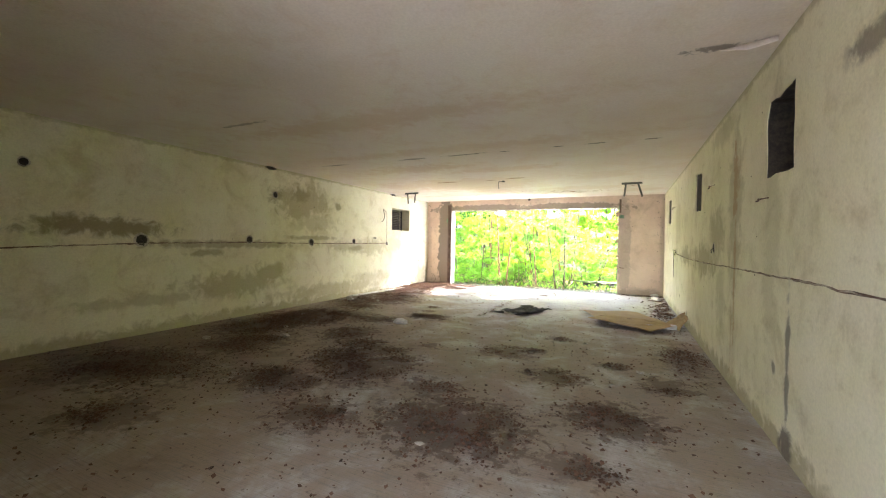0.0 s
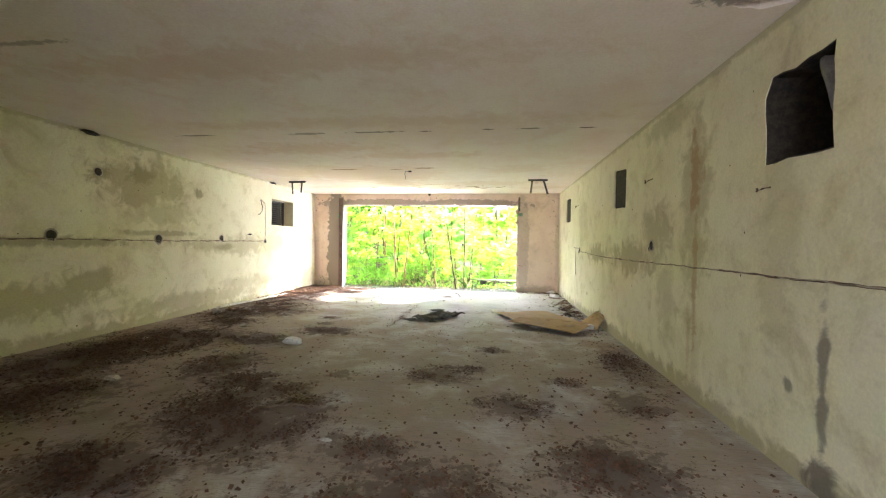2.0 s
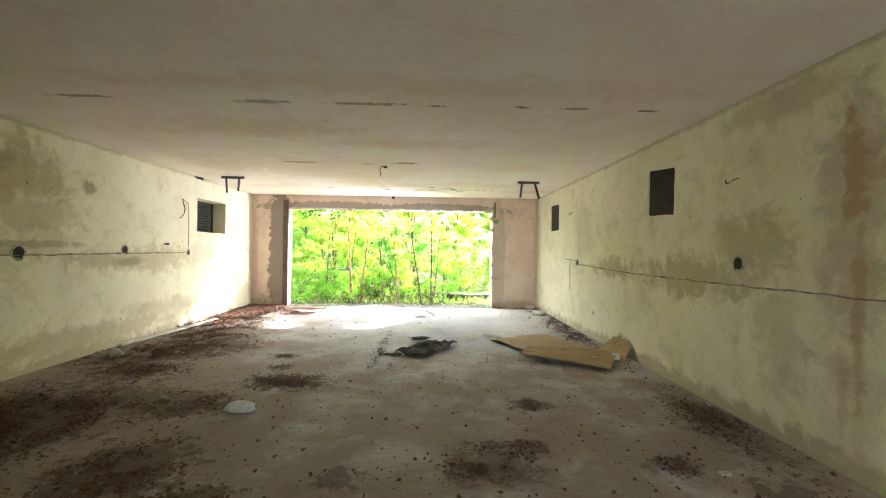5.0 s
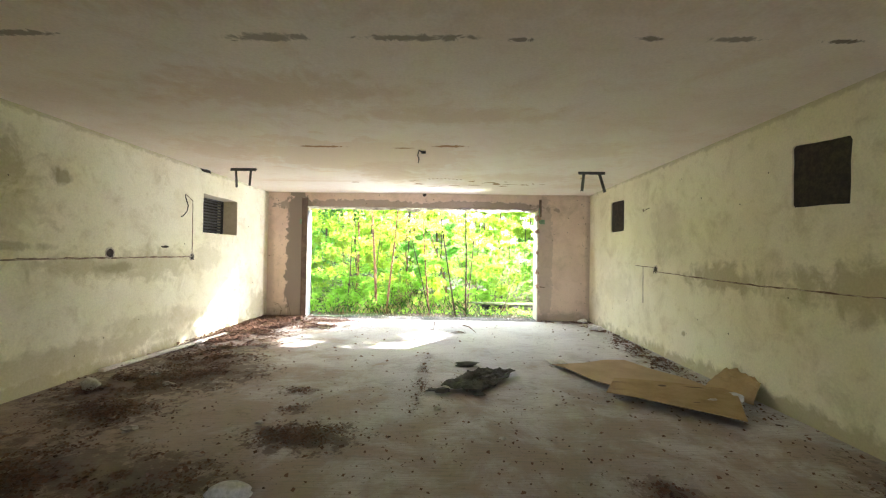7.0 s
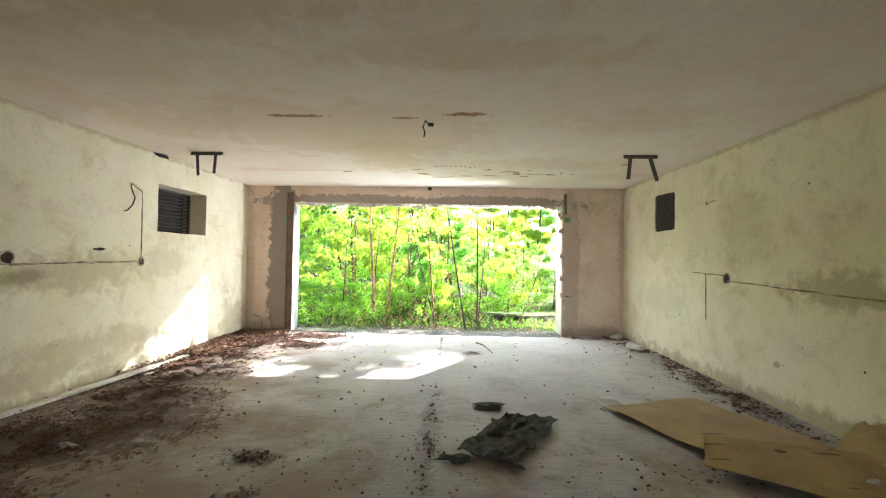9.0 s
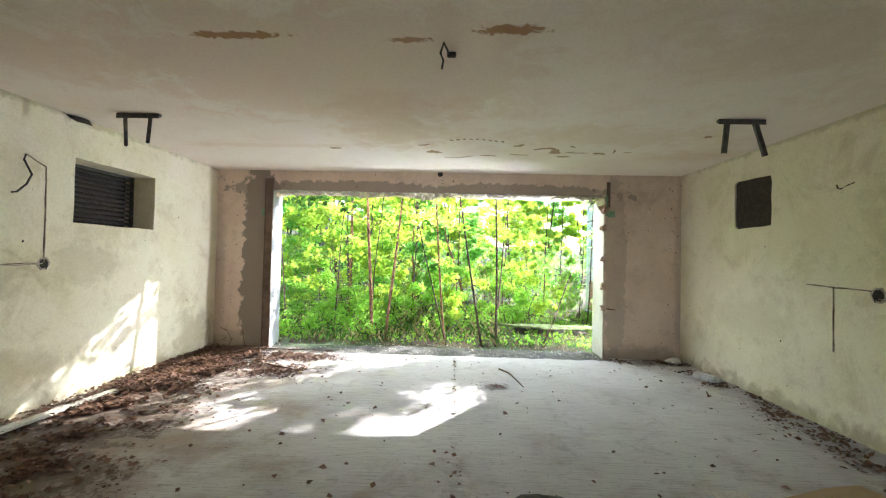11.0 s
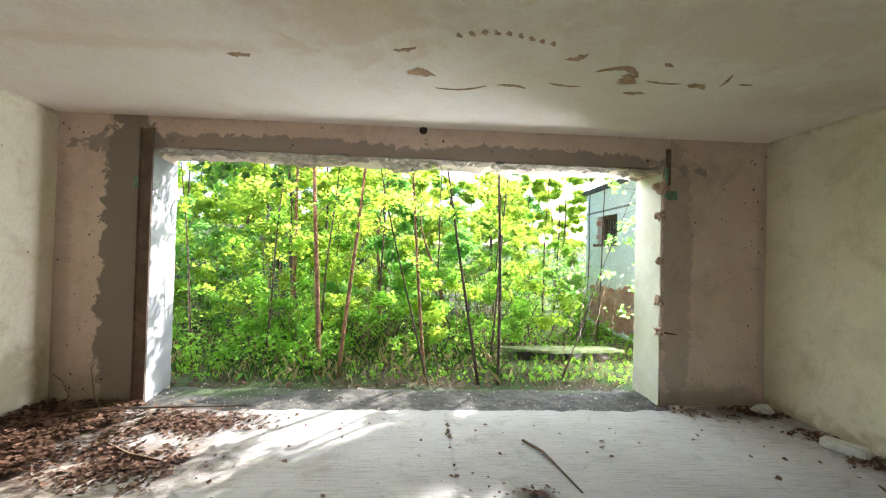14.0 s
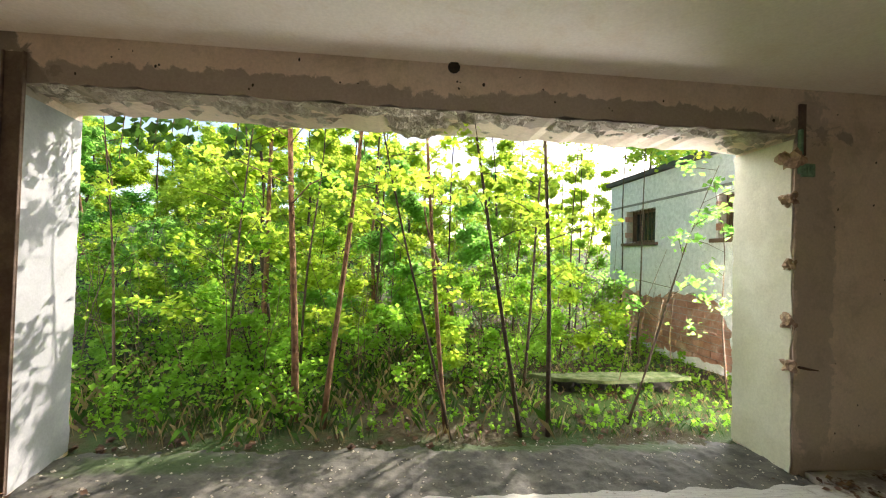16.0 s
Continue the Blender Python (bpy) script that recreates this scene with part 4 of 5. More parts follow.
rng = random.Random(31)
for k, (x, y, s) in enumerate(((-5.45, 8.5, 0.10), (-5.9, 8.9, 0.07), (0.08, 5.49, 0.06), (-4.7, 4.9, 0.10), (-5.2, 5.4, 0.06), (-2.1, 4.1, 0.05), (-1.4, 3.0, 0.045), (-5.0, 7.4, 0.09), (-4.4, 6.0, 0.07), (-0.2, 4.9, 0.04), (-2.45, 8.0, 0.05), (-5.8, 6.4, 0.07), (-1.9, 7.4, 0.04), (-4.0, 7.6, 0.05), (-0.6, 6.6, 0.045), (-5.6, 4.3, 0.08))):
    bm = bmesh.new()
    s *= 0.75
    lump(bm, (x, y, s * 0.22), (s, s * rng.uniform(0.5, 0.8), s * 0.4), 40 + k, 2, 0.4)
    tagged(finish("plaster_fragment", bm, dusty_plaster), "small broken white plaster fragment on the floor", "plaster fragment", "plaster fragments")


def twig(pts, r, label):
    bm = bmesh.new()
    tube(bm, pts, [r * (1 - 0.6 * i / len(pts)) for i in range(len(pts))], 5)
    tagged(finish("twig", bm, twig_bark), label, "twig", "fallen twigs")


twig([(-2.04, 12.55, 0.012), (-1.93, 12.33, 0.02), (-1.88, 12.1, 0.012), (-1.83, 11.8, 0.012)], 0.012, "thin dry twig lying on the bare floor")
twig([(-5.5, 12.55, 0.02), (-5.1, 12.3, 0.03), (-4.8, 12.22, 0.015)], 0.014, "thin dry twig beside the leaf litter")
twig([(-6.3, 12.9, 0.03), (-5.9, 12.95, 0.10), (-5.4, 13.15, 0.05), (-4.6, 13.25, 0.03)], 0.012, "long crooked dry twig in the corner")
twig([(-6.2, 13.0, 0.02), (-6.1, 12.98, 0.22), (-6.2, 13.02, 0.34), (-6.35, 13.1, 0.37)], 0.007, "dry stalk sticking up in the corner")
twig([(-5.95, 13.15, 0.02), (-5.98, 13.1, 0.2), (-6.05, 13.15, 0.42)], 0.006, "dry stalk sticking up in the corner")
twig([(0.3, 11.72, 0.01), (0.36, 11.85, 0.012)], 0.012, "short dark twig on the floor")
twig([(-2.9, 4.5, 0.012), (-2.6, 4.62, 0.02), (-2.45, 4.6, 0.012)], 0.012, "pale broken twig on the dirty floor")


# ---- scattered small stuff ----
def leaves_mesh(name, centres, ups, sizes, seed, material, fold=0.25, slim=0.42):
    """One mesh of folded pointed leaves, two triangles each."""
    r = np.random.RandomState(seed)
    n = len(centres)
    az = r.uniform(0, 2 * np.pi, n)
    way = np.stack([np.cos(az), np.sin(az), r.uniform(-0.5, 0.3, n)], 1)
    up = ups / np.linalg.norm(ups, axis=1, keepdims=True)
    way -= up * np.sum(way * up, 1, keepdims=True)
    way /= np.linalg.norm(way, axis=1, keepdims=True)
    side = np.cross(up, way)
    s = sizes[:, None]
    base, tip = centres - way * s * 0.5, centres + way * s * 0.5
    a = centres + side * s * slim - way * s * 0.08 + up * s * fold * r.uniform(0.2, 1, (n, 1))
    b = centres - side * s * slim - way * s * 0.08 + up * s * fold * r.uniform(0.2, 1, (n, 1))
    verts = np.stack([base, a, tip, b], 1).reshape(-1, 3)
    k = np.arange(n)[:, None] * 4
    faces = np.concatenate([k + [0, 1, 2], k + [0, 2, 3]], 1).reshape(-1, 3)
    me = bpy.data.meshes.new(name)
    me.vertices.add(len(verts))
    me.vertices.foreach_set("co", verts.astype(np.float32).ravel())
    me.loops.add(faces.size)
    me.loops.foreach_set("vertex_index", faces.astype(np.int32).ravel())
    me.polygons.add(len(faces))
    me.polygons.foreach_set("loop_start", np.arange(0, faces.size, 3, dtype=np.int32))
    me.update(calc_edges=True)
    me.materials.append(material)
    return new(name, me)


def litter_spots(n, seed):
    """Places on the floor, thick in the drifts and thin between them."""
    r = random.Random(seed)
    weight = [rx * ry * k for _, _, rx, ry, k in DRIFTS]
    out = []
    while len(out) < n:
        if r.random() < 0.06:
            x, y, k = r.uniform(LX, RX), r.uniform(0.5, 13.2), 0.0
            if y > 8.6 and r.random() < 0.88:
                continue
        else:
            x, y, rx, ry, k = r.choices(DRIFTS, weight)[0]
            x, y = r.gauss(x, rx * 0.62), r.gauss(y, ry * 0.62)
            if noise.noise(Vector((x * 3.1, y * 3.1, 3.3))) + 0.6 * noise.noise(Vector((x * 9, y * 9, 1.1))) < r.uniform(-0.35, 0.25):
                continue
        if LX + 0.03 < x < RX - 0.03 and 0.4 < y < 13.35:
            out.append((x, y, max(0.0, k - 0.75)))
    return out


spots = litter_spots(62000, 5)
r = np.random.RandomState(3)
cen = np.array([(x, y, 0.004 + 0.012 * r.rand() + 0.09 * c * r.rand()) for x, y, c in spots])
ups = np.stack([r.uniform(-0.5, 0.5, len(cen)), r.uniform(-0.5, 0.5, len(cen)), np.ones(len(cen))], 1)
tagged(leaves_mesh("leaf_litter", cen, ups, r.uniform(0.010, 0.042, len(cen)) * r.uniform(0.6, 1.15, len(cen)) * (1.0 + (cen[:, 1] > 9.5) * 0.5), 4, litter_brown, 0.16), "dry brown leaf litter drifted over the floor", "leaf litter", kind="stuff")

spots = litter_spots(3200, 9)
verts, faces = [], []
for x, y, c in spots:
    s = random.uniform(0.003, 0.010) * (1.5 if random.random() < 0.12 else 1.0)
    k = len(verts)
    z = s * 0.5
    for p in ((1, 0, 0), (0, 1, 0), (-1, 0, 0), (0, -1, 0), (0, 0, 0.8), (0, 0, -0.45)):
        verts.append((x + s * p[0] * random.uniform(0.6, 1.3), y + s * p[1] * random.uniform(0.6, 1.3), z + s * p[2]))
    for f in ((0, 1, 4), (1, 2, 4), (2, 3, 4), (3, 0, 4), (1, 0, 5), (2, 1, 5), (3, 2, 5), (0, 3, 5)):
        faces.append([k + i for i in f])
me = bpy.data.meshes.new("earth_crumbs")
me.from_pydata(verts, [], faces)
me.materials.append(clod_brown)
tagged(new("earth_crumbs", me), "dark earth crumbs and grit on the floor", "grit", kind="stuff")

verts, faces = [], []
for x, y, c in litter_spots(900, 12):
    s = random.uniform(0.007, 0.022) * (0.6 if y > 9.3 else 1.0)
    k = len(verts)
    for i in range(5):
        az = i * math.tau / 5 + random.uniform(-0.4, 0.4)
        q = s * random.uniform(0.6, 1.3)
        verts.append((x + q * math.cos(az), y + q * math.sin(az), 0.002))
        verts.append((x + 0.7 * q * math.cos(az), y + 0.7 * q * math.sin(az), s * random.uniform(0.3, 0.7)))
    verts.append((x, y, s * random.uniform(0.5, 0.9)))
    for i in range(5):
        j = (i + 1) % 5
        faces += [(k + 2 * i, k + 2 * j, k + 2 * j + 1, k + 2 * i + 1), (k + 2 * i + 1, k + 2 * j + 1, k + 10)]
me = bpy.data.meshes.new("earth_clods")
me.from_pydata(verts, [], faces)
me.materials.append(clod_brown)
tagged(new("earth_clods", me), "dark clods of earth and rotten leaves on the floor", "clods", kind="stuff")

verts, faces = [], []
for i in range(520):
    x, y = random.uniform(-5.7, -0.3), random.uniform(13.2, 14.1)
    s = random.uniform(0.004, 0.011) * (2.2 if random.random() < 0.06 else 1.0)
    k = len(verts)
    for p in ((1, 0, 0), (0, 1, 0), (-1, 0, 0), (0, -1, 0), (0, 0, 0.5), (0, 0, -0.5)):
        verts.append((x + s * p[0] * random.uniform(0.6, 1.3), y + s * p[1] * random.uniform(0.6, 1.3), 0.004 + s * p[2] - 0.1 * max(0, y - 13.9)))
    for f in ((0, 1, 4), (1, 2, 4), (2, 3, 4), (3, 0, 4), (1, 0, 5), (2, 1, 5), (3, 2, 5), (0, 3, 5)):
        faces.append([k + i for i in f])
me = bpy.data.meshes.new("threshold_grit")
me.from_pydata(verts, [], faces)
me.materials.append(rough_concrete)
tagged(new("threshold_grit", me), "grey grit and plaster crumbs on the threshold", "grit", kind="stuff")

# ---- outdoors ----


def ground_z(x, y):
    z = -0.05
    if y > 14.0:
        k = min(1.0, (y - 14.0) / 2.0)
        z += k * (0.10 * noise.noise(Vector((x * 0.5, y * 0.5, 0))) + 0.05)
        z += 0.10 * max(0.0, y - 17.0) * (0.4 + 0.6 * min(1.0, max(0.0, (-x - 1.0) / 8.0)))
        z = min(z, 7.0)
    return z


bm = bmesh.new()
xs = [-300, -120, -60] + [-40 + i * 0.8 for i in range(88)] + [45, 80, 160, 300]
ys = [-300, -100, -30, -8, 2, 8, 12, 13.6] + [13.9 + i * 0.45 for i in range(60)] + [46, 60, 90, 160, 320]
rows = [[bm.verts.new((x, y, ground_z(x, y) if y > 13.7 else -0.3)) for x in xs] for y in ys]
for a, b in zip(rows, rows[1:]):
    for i in range(len(xs) - 1):
        bm.faces.new((a[i], a[i + 1], b[i + 1], b[i]))
tagged(finish("ground", bm, forest_ground, smooth=True), "mossy earth forest floor with dead leaves", "ground", kind="structure")


def stem(base, height, lean, r0, seed, wob=0.3):
    rr = random.Random(seed)
    pts = []
    n = 9
    for i in range(n + 1):
        f = i / n
        pts.append((base[0] + lean[0] * f + wob * noise.noise(Vector((f * 2.2, seed * 1.7, 0))) * f ** 0.5,
                    base[1] + lean[1] * f + wob * noise.noise(Vector((f * 2.2, seed * 1.7, 8))) * f ** 0.5, base[2] - 0.05 + height * f))
    return pts, [r0 * (1 - 0.8 * i / n) for i in range(n + 1)]


def tree(x, y, height, lean, r0, seed, bark, leaf, count, size, low, spread, label, group="forest trees", wob=0.3):
    """A stem with limbs and twigs; leaves in sprays along the twigs."""
    rr = random.Random(seed)
    base = (x, y, ground_z(x, y))
    t = thing("tree", label, "tree", group, at=(0, 0, 0))
    pts, radii = stem(base, height, lean, r0, seed, wob)
    bm = bmesh.new()
    tube(bm, pts, radii, 7)
    sprays = []
    limbs = max(8, int(height * 3.2))
    for k in range(limbs):
        f = low + (1 - low) * (k + rr.random()) / limbs
        i = min(len(pts) - 2, int(f * (len(pts) - 1)))
        g = f * (len(pts) - 1) - i
        p = Vector(pts[i]).lerp(Vector(pts[i + 1]), g)
        az = rr.uniform(0, math.tau)
        ln = spread * rr.uniform(0.5, 1.1) * (1.15 - 0.7 * f)
        way = Vector((math.cos(az), math.sin(az), rr.uniform(0.15, 0.8)))
        q = p + way * ln * 0.5
        e = p + way * ln + Vector((0, 0, -0.12 * ln))
        tube(bm, [p, q, e], [max(0.004, r0 * 0.28 * (1.1 - f)), 0.005, 0.003], 4)
        for h in range(4):
            a = q.lerp(e, rr.random())
            b = a + Vector((rr.uniform(-1, 1), rr.uniform(-1, 1), rr.uniform(-0.3, 0.5))) * ln * 0.35
            sprays.append((a, b))
        sprays.append((q, e))
    part("trunk", bm, bark, t, smooth=True)
    r = np.random.RandomState(seed)
    pick = r.randint(0, len(sprays), count)
    a = np.array([tuple(s[0]) for s in sprays])[pick]
    b = np.array([tuple(s[1]) for s in sprays])[pick]
    cen = a + (b - a) * r.rand(count, 1) ** 0.7 + r.normal(0, 0.045 * max(1.0, spread), (count, 3))
    ups = np.stack([r.normal(0, 0.8, count), r.normal(-0.1, 0.8, count), np.ones(count)], 1)
    crown = leaves_mesh("crown", cen, ups, size * r.uniform(0.6, 1.25, count), seed + 1, leaf, 0.2)
    crown.parent = t
    return t


SAPLING = "slim sapling with thin bright green leaves"
GATE = "saplings at the gateway"
tree(-4.268, 14.556, 6.2, (-0.34, 0.3), 0.038, 1, pine_bark, leaf_bright, 650, 0.068, 0.34, 1.0, "slim reddish-barked young tree in front of the gateway", GATE, 0.1)
tree(-3.98, 14.385, 5.8, (0.5, 0.3), 0.03, 2, pine_bark, leaf_bright, 650, 0.068, 0.36, 0.9, "slim leaning reddish-barked sapling", GATE, 0.1)
tree(-5.2, 16.3, 5.8, (0.0, 0.3), 0.045, 3, pine_bark, leaf_bright, 1500, 0.065, 0.4, 1.1, "slim reddish-barked young tree", GATE, 0.1)
tree(-2.81, 14.12, 4.2, (-1.0, 0.3), 0.015, 4, grey_bark, leaf_bright, 550, 0.064, 0.34, 0.7, SAPLING, GATE, 0.15)
tree(-2.85, 14.26, 5.2, (-0.4, 0.4), 0.024, 5, pine_bark, leaf_bright, 750, 0.066, 0.34, 0.8, SAPLING, GATE, 0.1)
tree(-2.18, 14.15, 5.4, (-0.87, 0.3), 0.022, 6, grey_bark, leaf_bright, 900, 0.068, 0.3, 0.85, SAPLING, GATE, 0.1)
tree(-1.93, 14.15, 5.6, (-0.06, 0.3), 0.024, 7, grey_bark, leaf_bright, 1150, 0.07, 0.24, 0.95, SAPLING, GATE, 0.08)
tree(-1.85, 15.19, 4.8, (0.4, 0.4), 0.02, 8, grey_bark, leaf_bright, 1250, 0.07, 0.26, 0.95, SAPLING, GATE, 0.12)
tree(-1.06, 14.36, 2.7, (1.1, 0.17), 0.016, 9, grey_bark, leaf_mid, 210, 0.075, 0.35, 0.7, "small crooked shrub with broad pale leaves", GATE, 0.2)
tree(0.45, 14.85, 2.6, (0.0, 0.2), 0.012, 10, grey_bark, leaf_mid, 210, 0.075, 0.25, 0.5, "small thin shrub in front of the white house", GATE, 0.12)
tree(-6.05, 14.85, 3.7, (-0.4, 0.2), 0.016, 11, grey_bark, leaf_bright, 600, 0.065, 0.2, 0.75, SAPLING, GATE, 0.15)

# a dead grey trunk leaning in the thicket
t = thing("dead_trunk", "pale dead leaning tree trunk in the thicket", "dead tree")
bm = bmesh.new()
tube(bm, [(-7.1, 19.0, ground_z(-7.1, 19.0) - 0.05), (-6.95, 19.0, 1.2), (-6.7, 19.05, 2.35), (-6.5, 19.1, 3.1)], [0.07, 0.06, 0.045, 0.03], 8)
part("trunk", bm, dead_wood, t, smooth=True)
bm = bmesh.new()
tube(bm, [(-6.8, 19.02, 1.9), (-6.4, 18.95, 2.2), (-6.2, 18.9, 2.6)], [0.02, 0.014, 0.006], 5)
part("limb", bm, dead_wood, t)

rng = random.Random(77)
placed = []
while len(placed) < 50:
    x, y = rng.uniform(-22, 12), 16.2 + 21 * rng.random() ** 1.25
    if (x > 0.2 and y < 21.5) or (x > 1.5 and y < 33):
        continue
    if abs(x + 2.5) > 3.2 + (y - 14) * 1.15:
        continue
    if any(math.hypot(x - a, y - b) < 1.1 for a, b in placed):
        continue
    placed.append((x, y))
for k, (x, y) in enumerate(placed):
    far = (y - 16) / 21
    h = rng.uniform(3.6, 5.2) + 1.8 * far
    # the sun reaches the gateway over the lower growth here
    if abs(x + 4.2 - 0.77 * (y - 14)) < 2.5:
        h = max(1.5, min(h, 1.0 + 0.58 * (y - 14) - ground_z(x, y)))
    tree(x, y, h, (rng.uniform(-0.6, 0.6), rng.uniform(-0.5, 0.5)), rng.uniform(0.03, 0.06) + 0.05 * far, 100 + k, grey_bark if k % 3 else pine_bark,
         leaf_mid if k % 3 == 0 else leaf_bright, int(9000 + 4600 * far), 0.064 + 0.066 * far, 0.08, 1.3 + 1.2 * far, "slender woodland tree with a full green crown")


# trees added along the sun's path to break its light into dapples
for k, (x, y, h, low, n) in enumerate(((-2.7, 16.5, 5.5, 0.62, 420), (-1.5, 16.9, 5.7, 0.62, 520), (-0.4, 17.3, 5.9, 0.6, 520), (0.55, 17.4, 5.5, 0.6, 1300), (-3.7, 16.1, 4.9, 0.3, 800), (0.3, 18.6, 6.2, 0.6, 450), (0.6, 16.9, 4.8, 0.66, 1900), (-4.5, 15.6, 4.4, 0.2, 950), (-5.2, 15.2, 3.8, 0.15, 700))):
    tree(x, y, h, (0.2, 0.1), 0.018, 330 + k, grey_bark, leaf_bright, n, 0.078, low, 1.35, "slender young tree with a thin crown, added to dapple the sun", wob=0.15)

# crowns hidden by the lintel, added to block sun from the floor
for x, y, h in ((2.5, 19.6, 6.8), (3.4, 20.4, 7.0)):
    tree(x, y, h, (0.1, 0.0), 0.05, 380 + int(h * 10), grey_bark, leaf_mid, 8500, 0.075, 0.5, 1.5, "taller dense tree added out of view behind the house to shade the floor", wob=0.15)

placed = []
while len(placed) < 36:
    x, y = rng.uniform(-10, 0.6), rng.uniform(15.4, 20.5)
    if abs(x + 2.5) > 2.6 + (y - 14) * 1.0 or (x > -1.6 and y < 17.0):
        continue
    if any(math.hypot(x - a, y - b) < 0.6 for a, b in placed):
        continue
    placed.append((x, y))
placed += [(-0.9, 16.4), (-1.5, 16.0), (-0.35, 16.9), (-2.5, 15.7), (-3.3, 15.5)]
for k, (x, y) in enumerate(placed):
    h = rng.uniform(1.4, 2.8) if k < 36 else 1.3
    if abs(x + 4.2 - 0.77 * (y - 14)) < 2.6:
        h = min(h, 0.42 * (y - 13))
    tree(x, y, h, (rng.uniform(-0.3, 0.3), rng.uniform(-0.3, 0.3)), 0.014, 400 + k, grey_bark, leaf_bright if k % 3 == 0 else leaf_low, 1900, 0.06, 0.06, 0.95, "bushy green shrub in the undergrowth", "undergrowth shrubs")


def scatter(n, seed, region, keep):
    r = random.Random(seed)
    out = []
    while len(out) < n:
        x, y = r.uniform(*region[0]), r.uniform(*region[1])
        if y < 19.2 and x > 1.1:
            continue
        if r.random() < keep(x, y):
            out.append((x, y))
    return out


def undergrowth(name, plants, each, seed, region, keep, height, size, material, label, tilt=0.7):
    """Leafy plants: leaves in whorls up and round short stems."""
    r = np.random.RandomState(seed)
    cen, big = [], []
    for x, y in scatter(plants, seed, region, keep):
        h = height(x, y) * r.uniform(0.5, 1.2)
        n = max(5, int(each * r.uniform(0.5, 1.4)))
        f = r.rand(n) ** 0.75
        az = r.uniform(0, 2 * np.pi, n)
        out = h * 0.45 * r.uniform(0.15, 1.0, n) * (1.15 - 0.6 * f)
        cen.append(np.column_stack([x + out * np.cos(az), y + out * np.sin(az), ground_z(x, y) + 0.02 + h * f]))
        big.append(size * r.uniform(0.6, 1.3) * r.uniform(0.6, 1.2, n))
    cen = np.concatenate(cen)
    n = len(cen)
    ups = np.stack([r.normal(0, tilt, n), r.normal(-0.15, tilt, n), np.ones(n)], 1)
    tagged(leaves_mesh(name, cen, ups, np.concatenate(big), seed, material, 0.2), label, "undergrowth", kind="stuff")


def clumpy(x, y):
    return max(0.03, 0.35 + 0.9 * noise.noise(Vector((x * 0.9, y * 0.9, 6.0))) + (0.35 if x < -3.6 else 0.0))


undergrowth("nettles", 640, 38, 41, ((-9, 1.1), (14.35, 20)), lambda x, y: clumpy(x, y) * (0.12 if x > -2 and y < 16.6 else 1.0) * (1.6 if x < -4.2 else 1.0 if y > 15.2 else 0.35),
            lambda x, y: 0.30 + 0.45 * max(0, noise.noise(Vector((x * 0.7, y * 0.7, 1.0))) + 0.4), 0.06, leaf_low, "leafy green nettles and bramble on the ground")
undergrowth("ground_ivy", 1700, 9, 44, ((-7, 1.1), (14.15, 18)), lambda x, y: 0.5, lambda x, y: 0.09, 0.045, leaf_low, "small green ivy leaves creeping on the ground")
undergrowth("bramble", 1500, 26, 42, ((-24, 12), (17.5, 36)), lambda x, y: 0.3 + 0.5 * clumpy(x, y), lambda x, y: 1.5 + 0.7 * noise.noise(Vector((x * 0.5, y * 0.5, 2))), 0.12, leaf_mid, "dense green bramble thicket under the trees")
undergrowth("dead_leaves", 1300, 5, 43, ((-8, 1.1), (13.95, 18)), lambda x, y: 0.5, lambda x, y: 0.02, 0.06, litter_brown, "brown dead leaves on the forest floor", 0.25)

# bare thin stems in the thicket
bm = bmesh.new()
rr = random.Random(91)
for x, y in scatter(330, 92, ((-9, 0.7), (14.9, 19.5)), lambda x, y: 0.15 if x > -1.4 and y < 16.2 else 0.8):
    h = rr.uniform(0.6, 2.4)
    a, b = rr.gauss(0, 0.22) * h, rr.gauss(0, 0.2) * h
    z = ground_z(x, y)
    p = [(x, y, z - 0.02), (x + a * 0.3 + rr.uniform(-0.04, 0.04), y + b * 0.3, z + h * 0.4), (x + a * 0.65 + rr.uniform(-0.06, 0.06), y + b * 0.7, z + h * 0.75), (x + a, y + b, z + h)]
    r0 = rr.uniform(0.003, 0.007)
    tube(bm, p, [r0, r0 * 0.85, r0 * 0.6, r0 * 0.3], 4)
    for k in range(2):
        q = Vector(p[1]).lerp(Vector(p[2]), rr.random())
        tube(bm, [q, q + Vector((rr.uniform(-0.3, 0.3), rr.uniform(-0.2, 0.2), rr.uniform(0.1, 0.35)))], [r0 * 0.5, r0 * 0.25], 3)
tagged(finish("thicket_stems", bm, thicket_bark), "thin bare brown stems in the thicket", "stems", kind="stuff")

# grass blades
verts, faces = [], []
rr = random.Random(51)
for x, y in scatter(10000, 52, ((-7, 1.1), (14.05, 18.5)), lambda x, y: max(0.05, 0.4 + noise.noise(Vector((x * 1.3, y * 1.3, 9.0))) + (0.4 if x > -1.9 else 0.0))):
    h = rr.uniform(0.04, 0.24) * (0.4 if x > -1.8 else 1.0)
    az = rr.uniform(0, math.tau)
    bx, by = math.cos(az), math.sin(az)
    z = ground_z(x, y)
    k = len(verts)
    w = rr.uniform(0.0008, 0.0016)
    b = h * rr.uniform(0.2, 0.9)
    verts += [(x - by * w, y + bx * w, z), (x + by * w, y - bx * w, z), (x + bx * b * 0.4, y + by * b * 0.4, z + h * 0.7), (x + bx * b, y + by * b, z + h)]
    faces += [(k, k + 1, k + 2), (k, k + 2, k + 3)]
half = len(faces) // 2
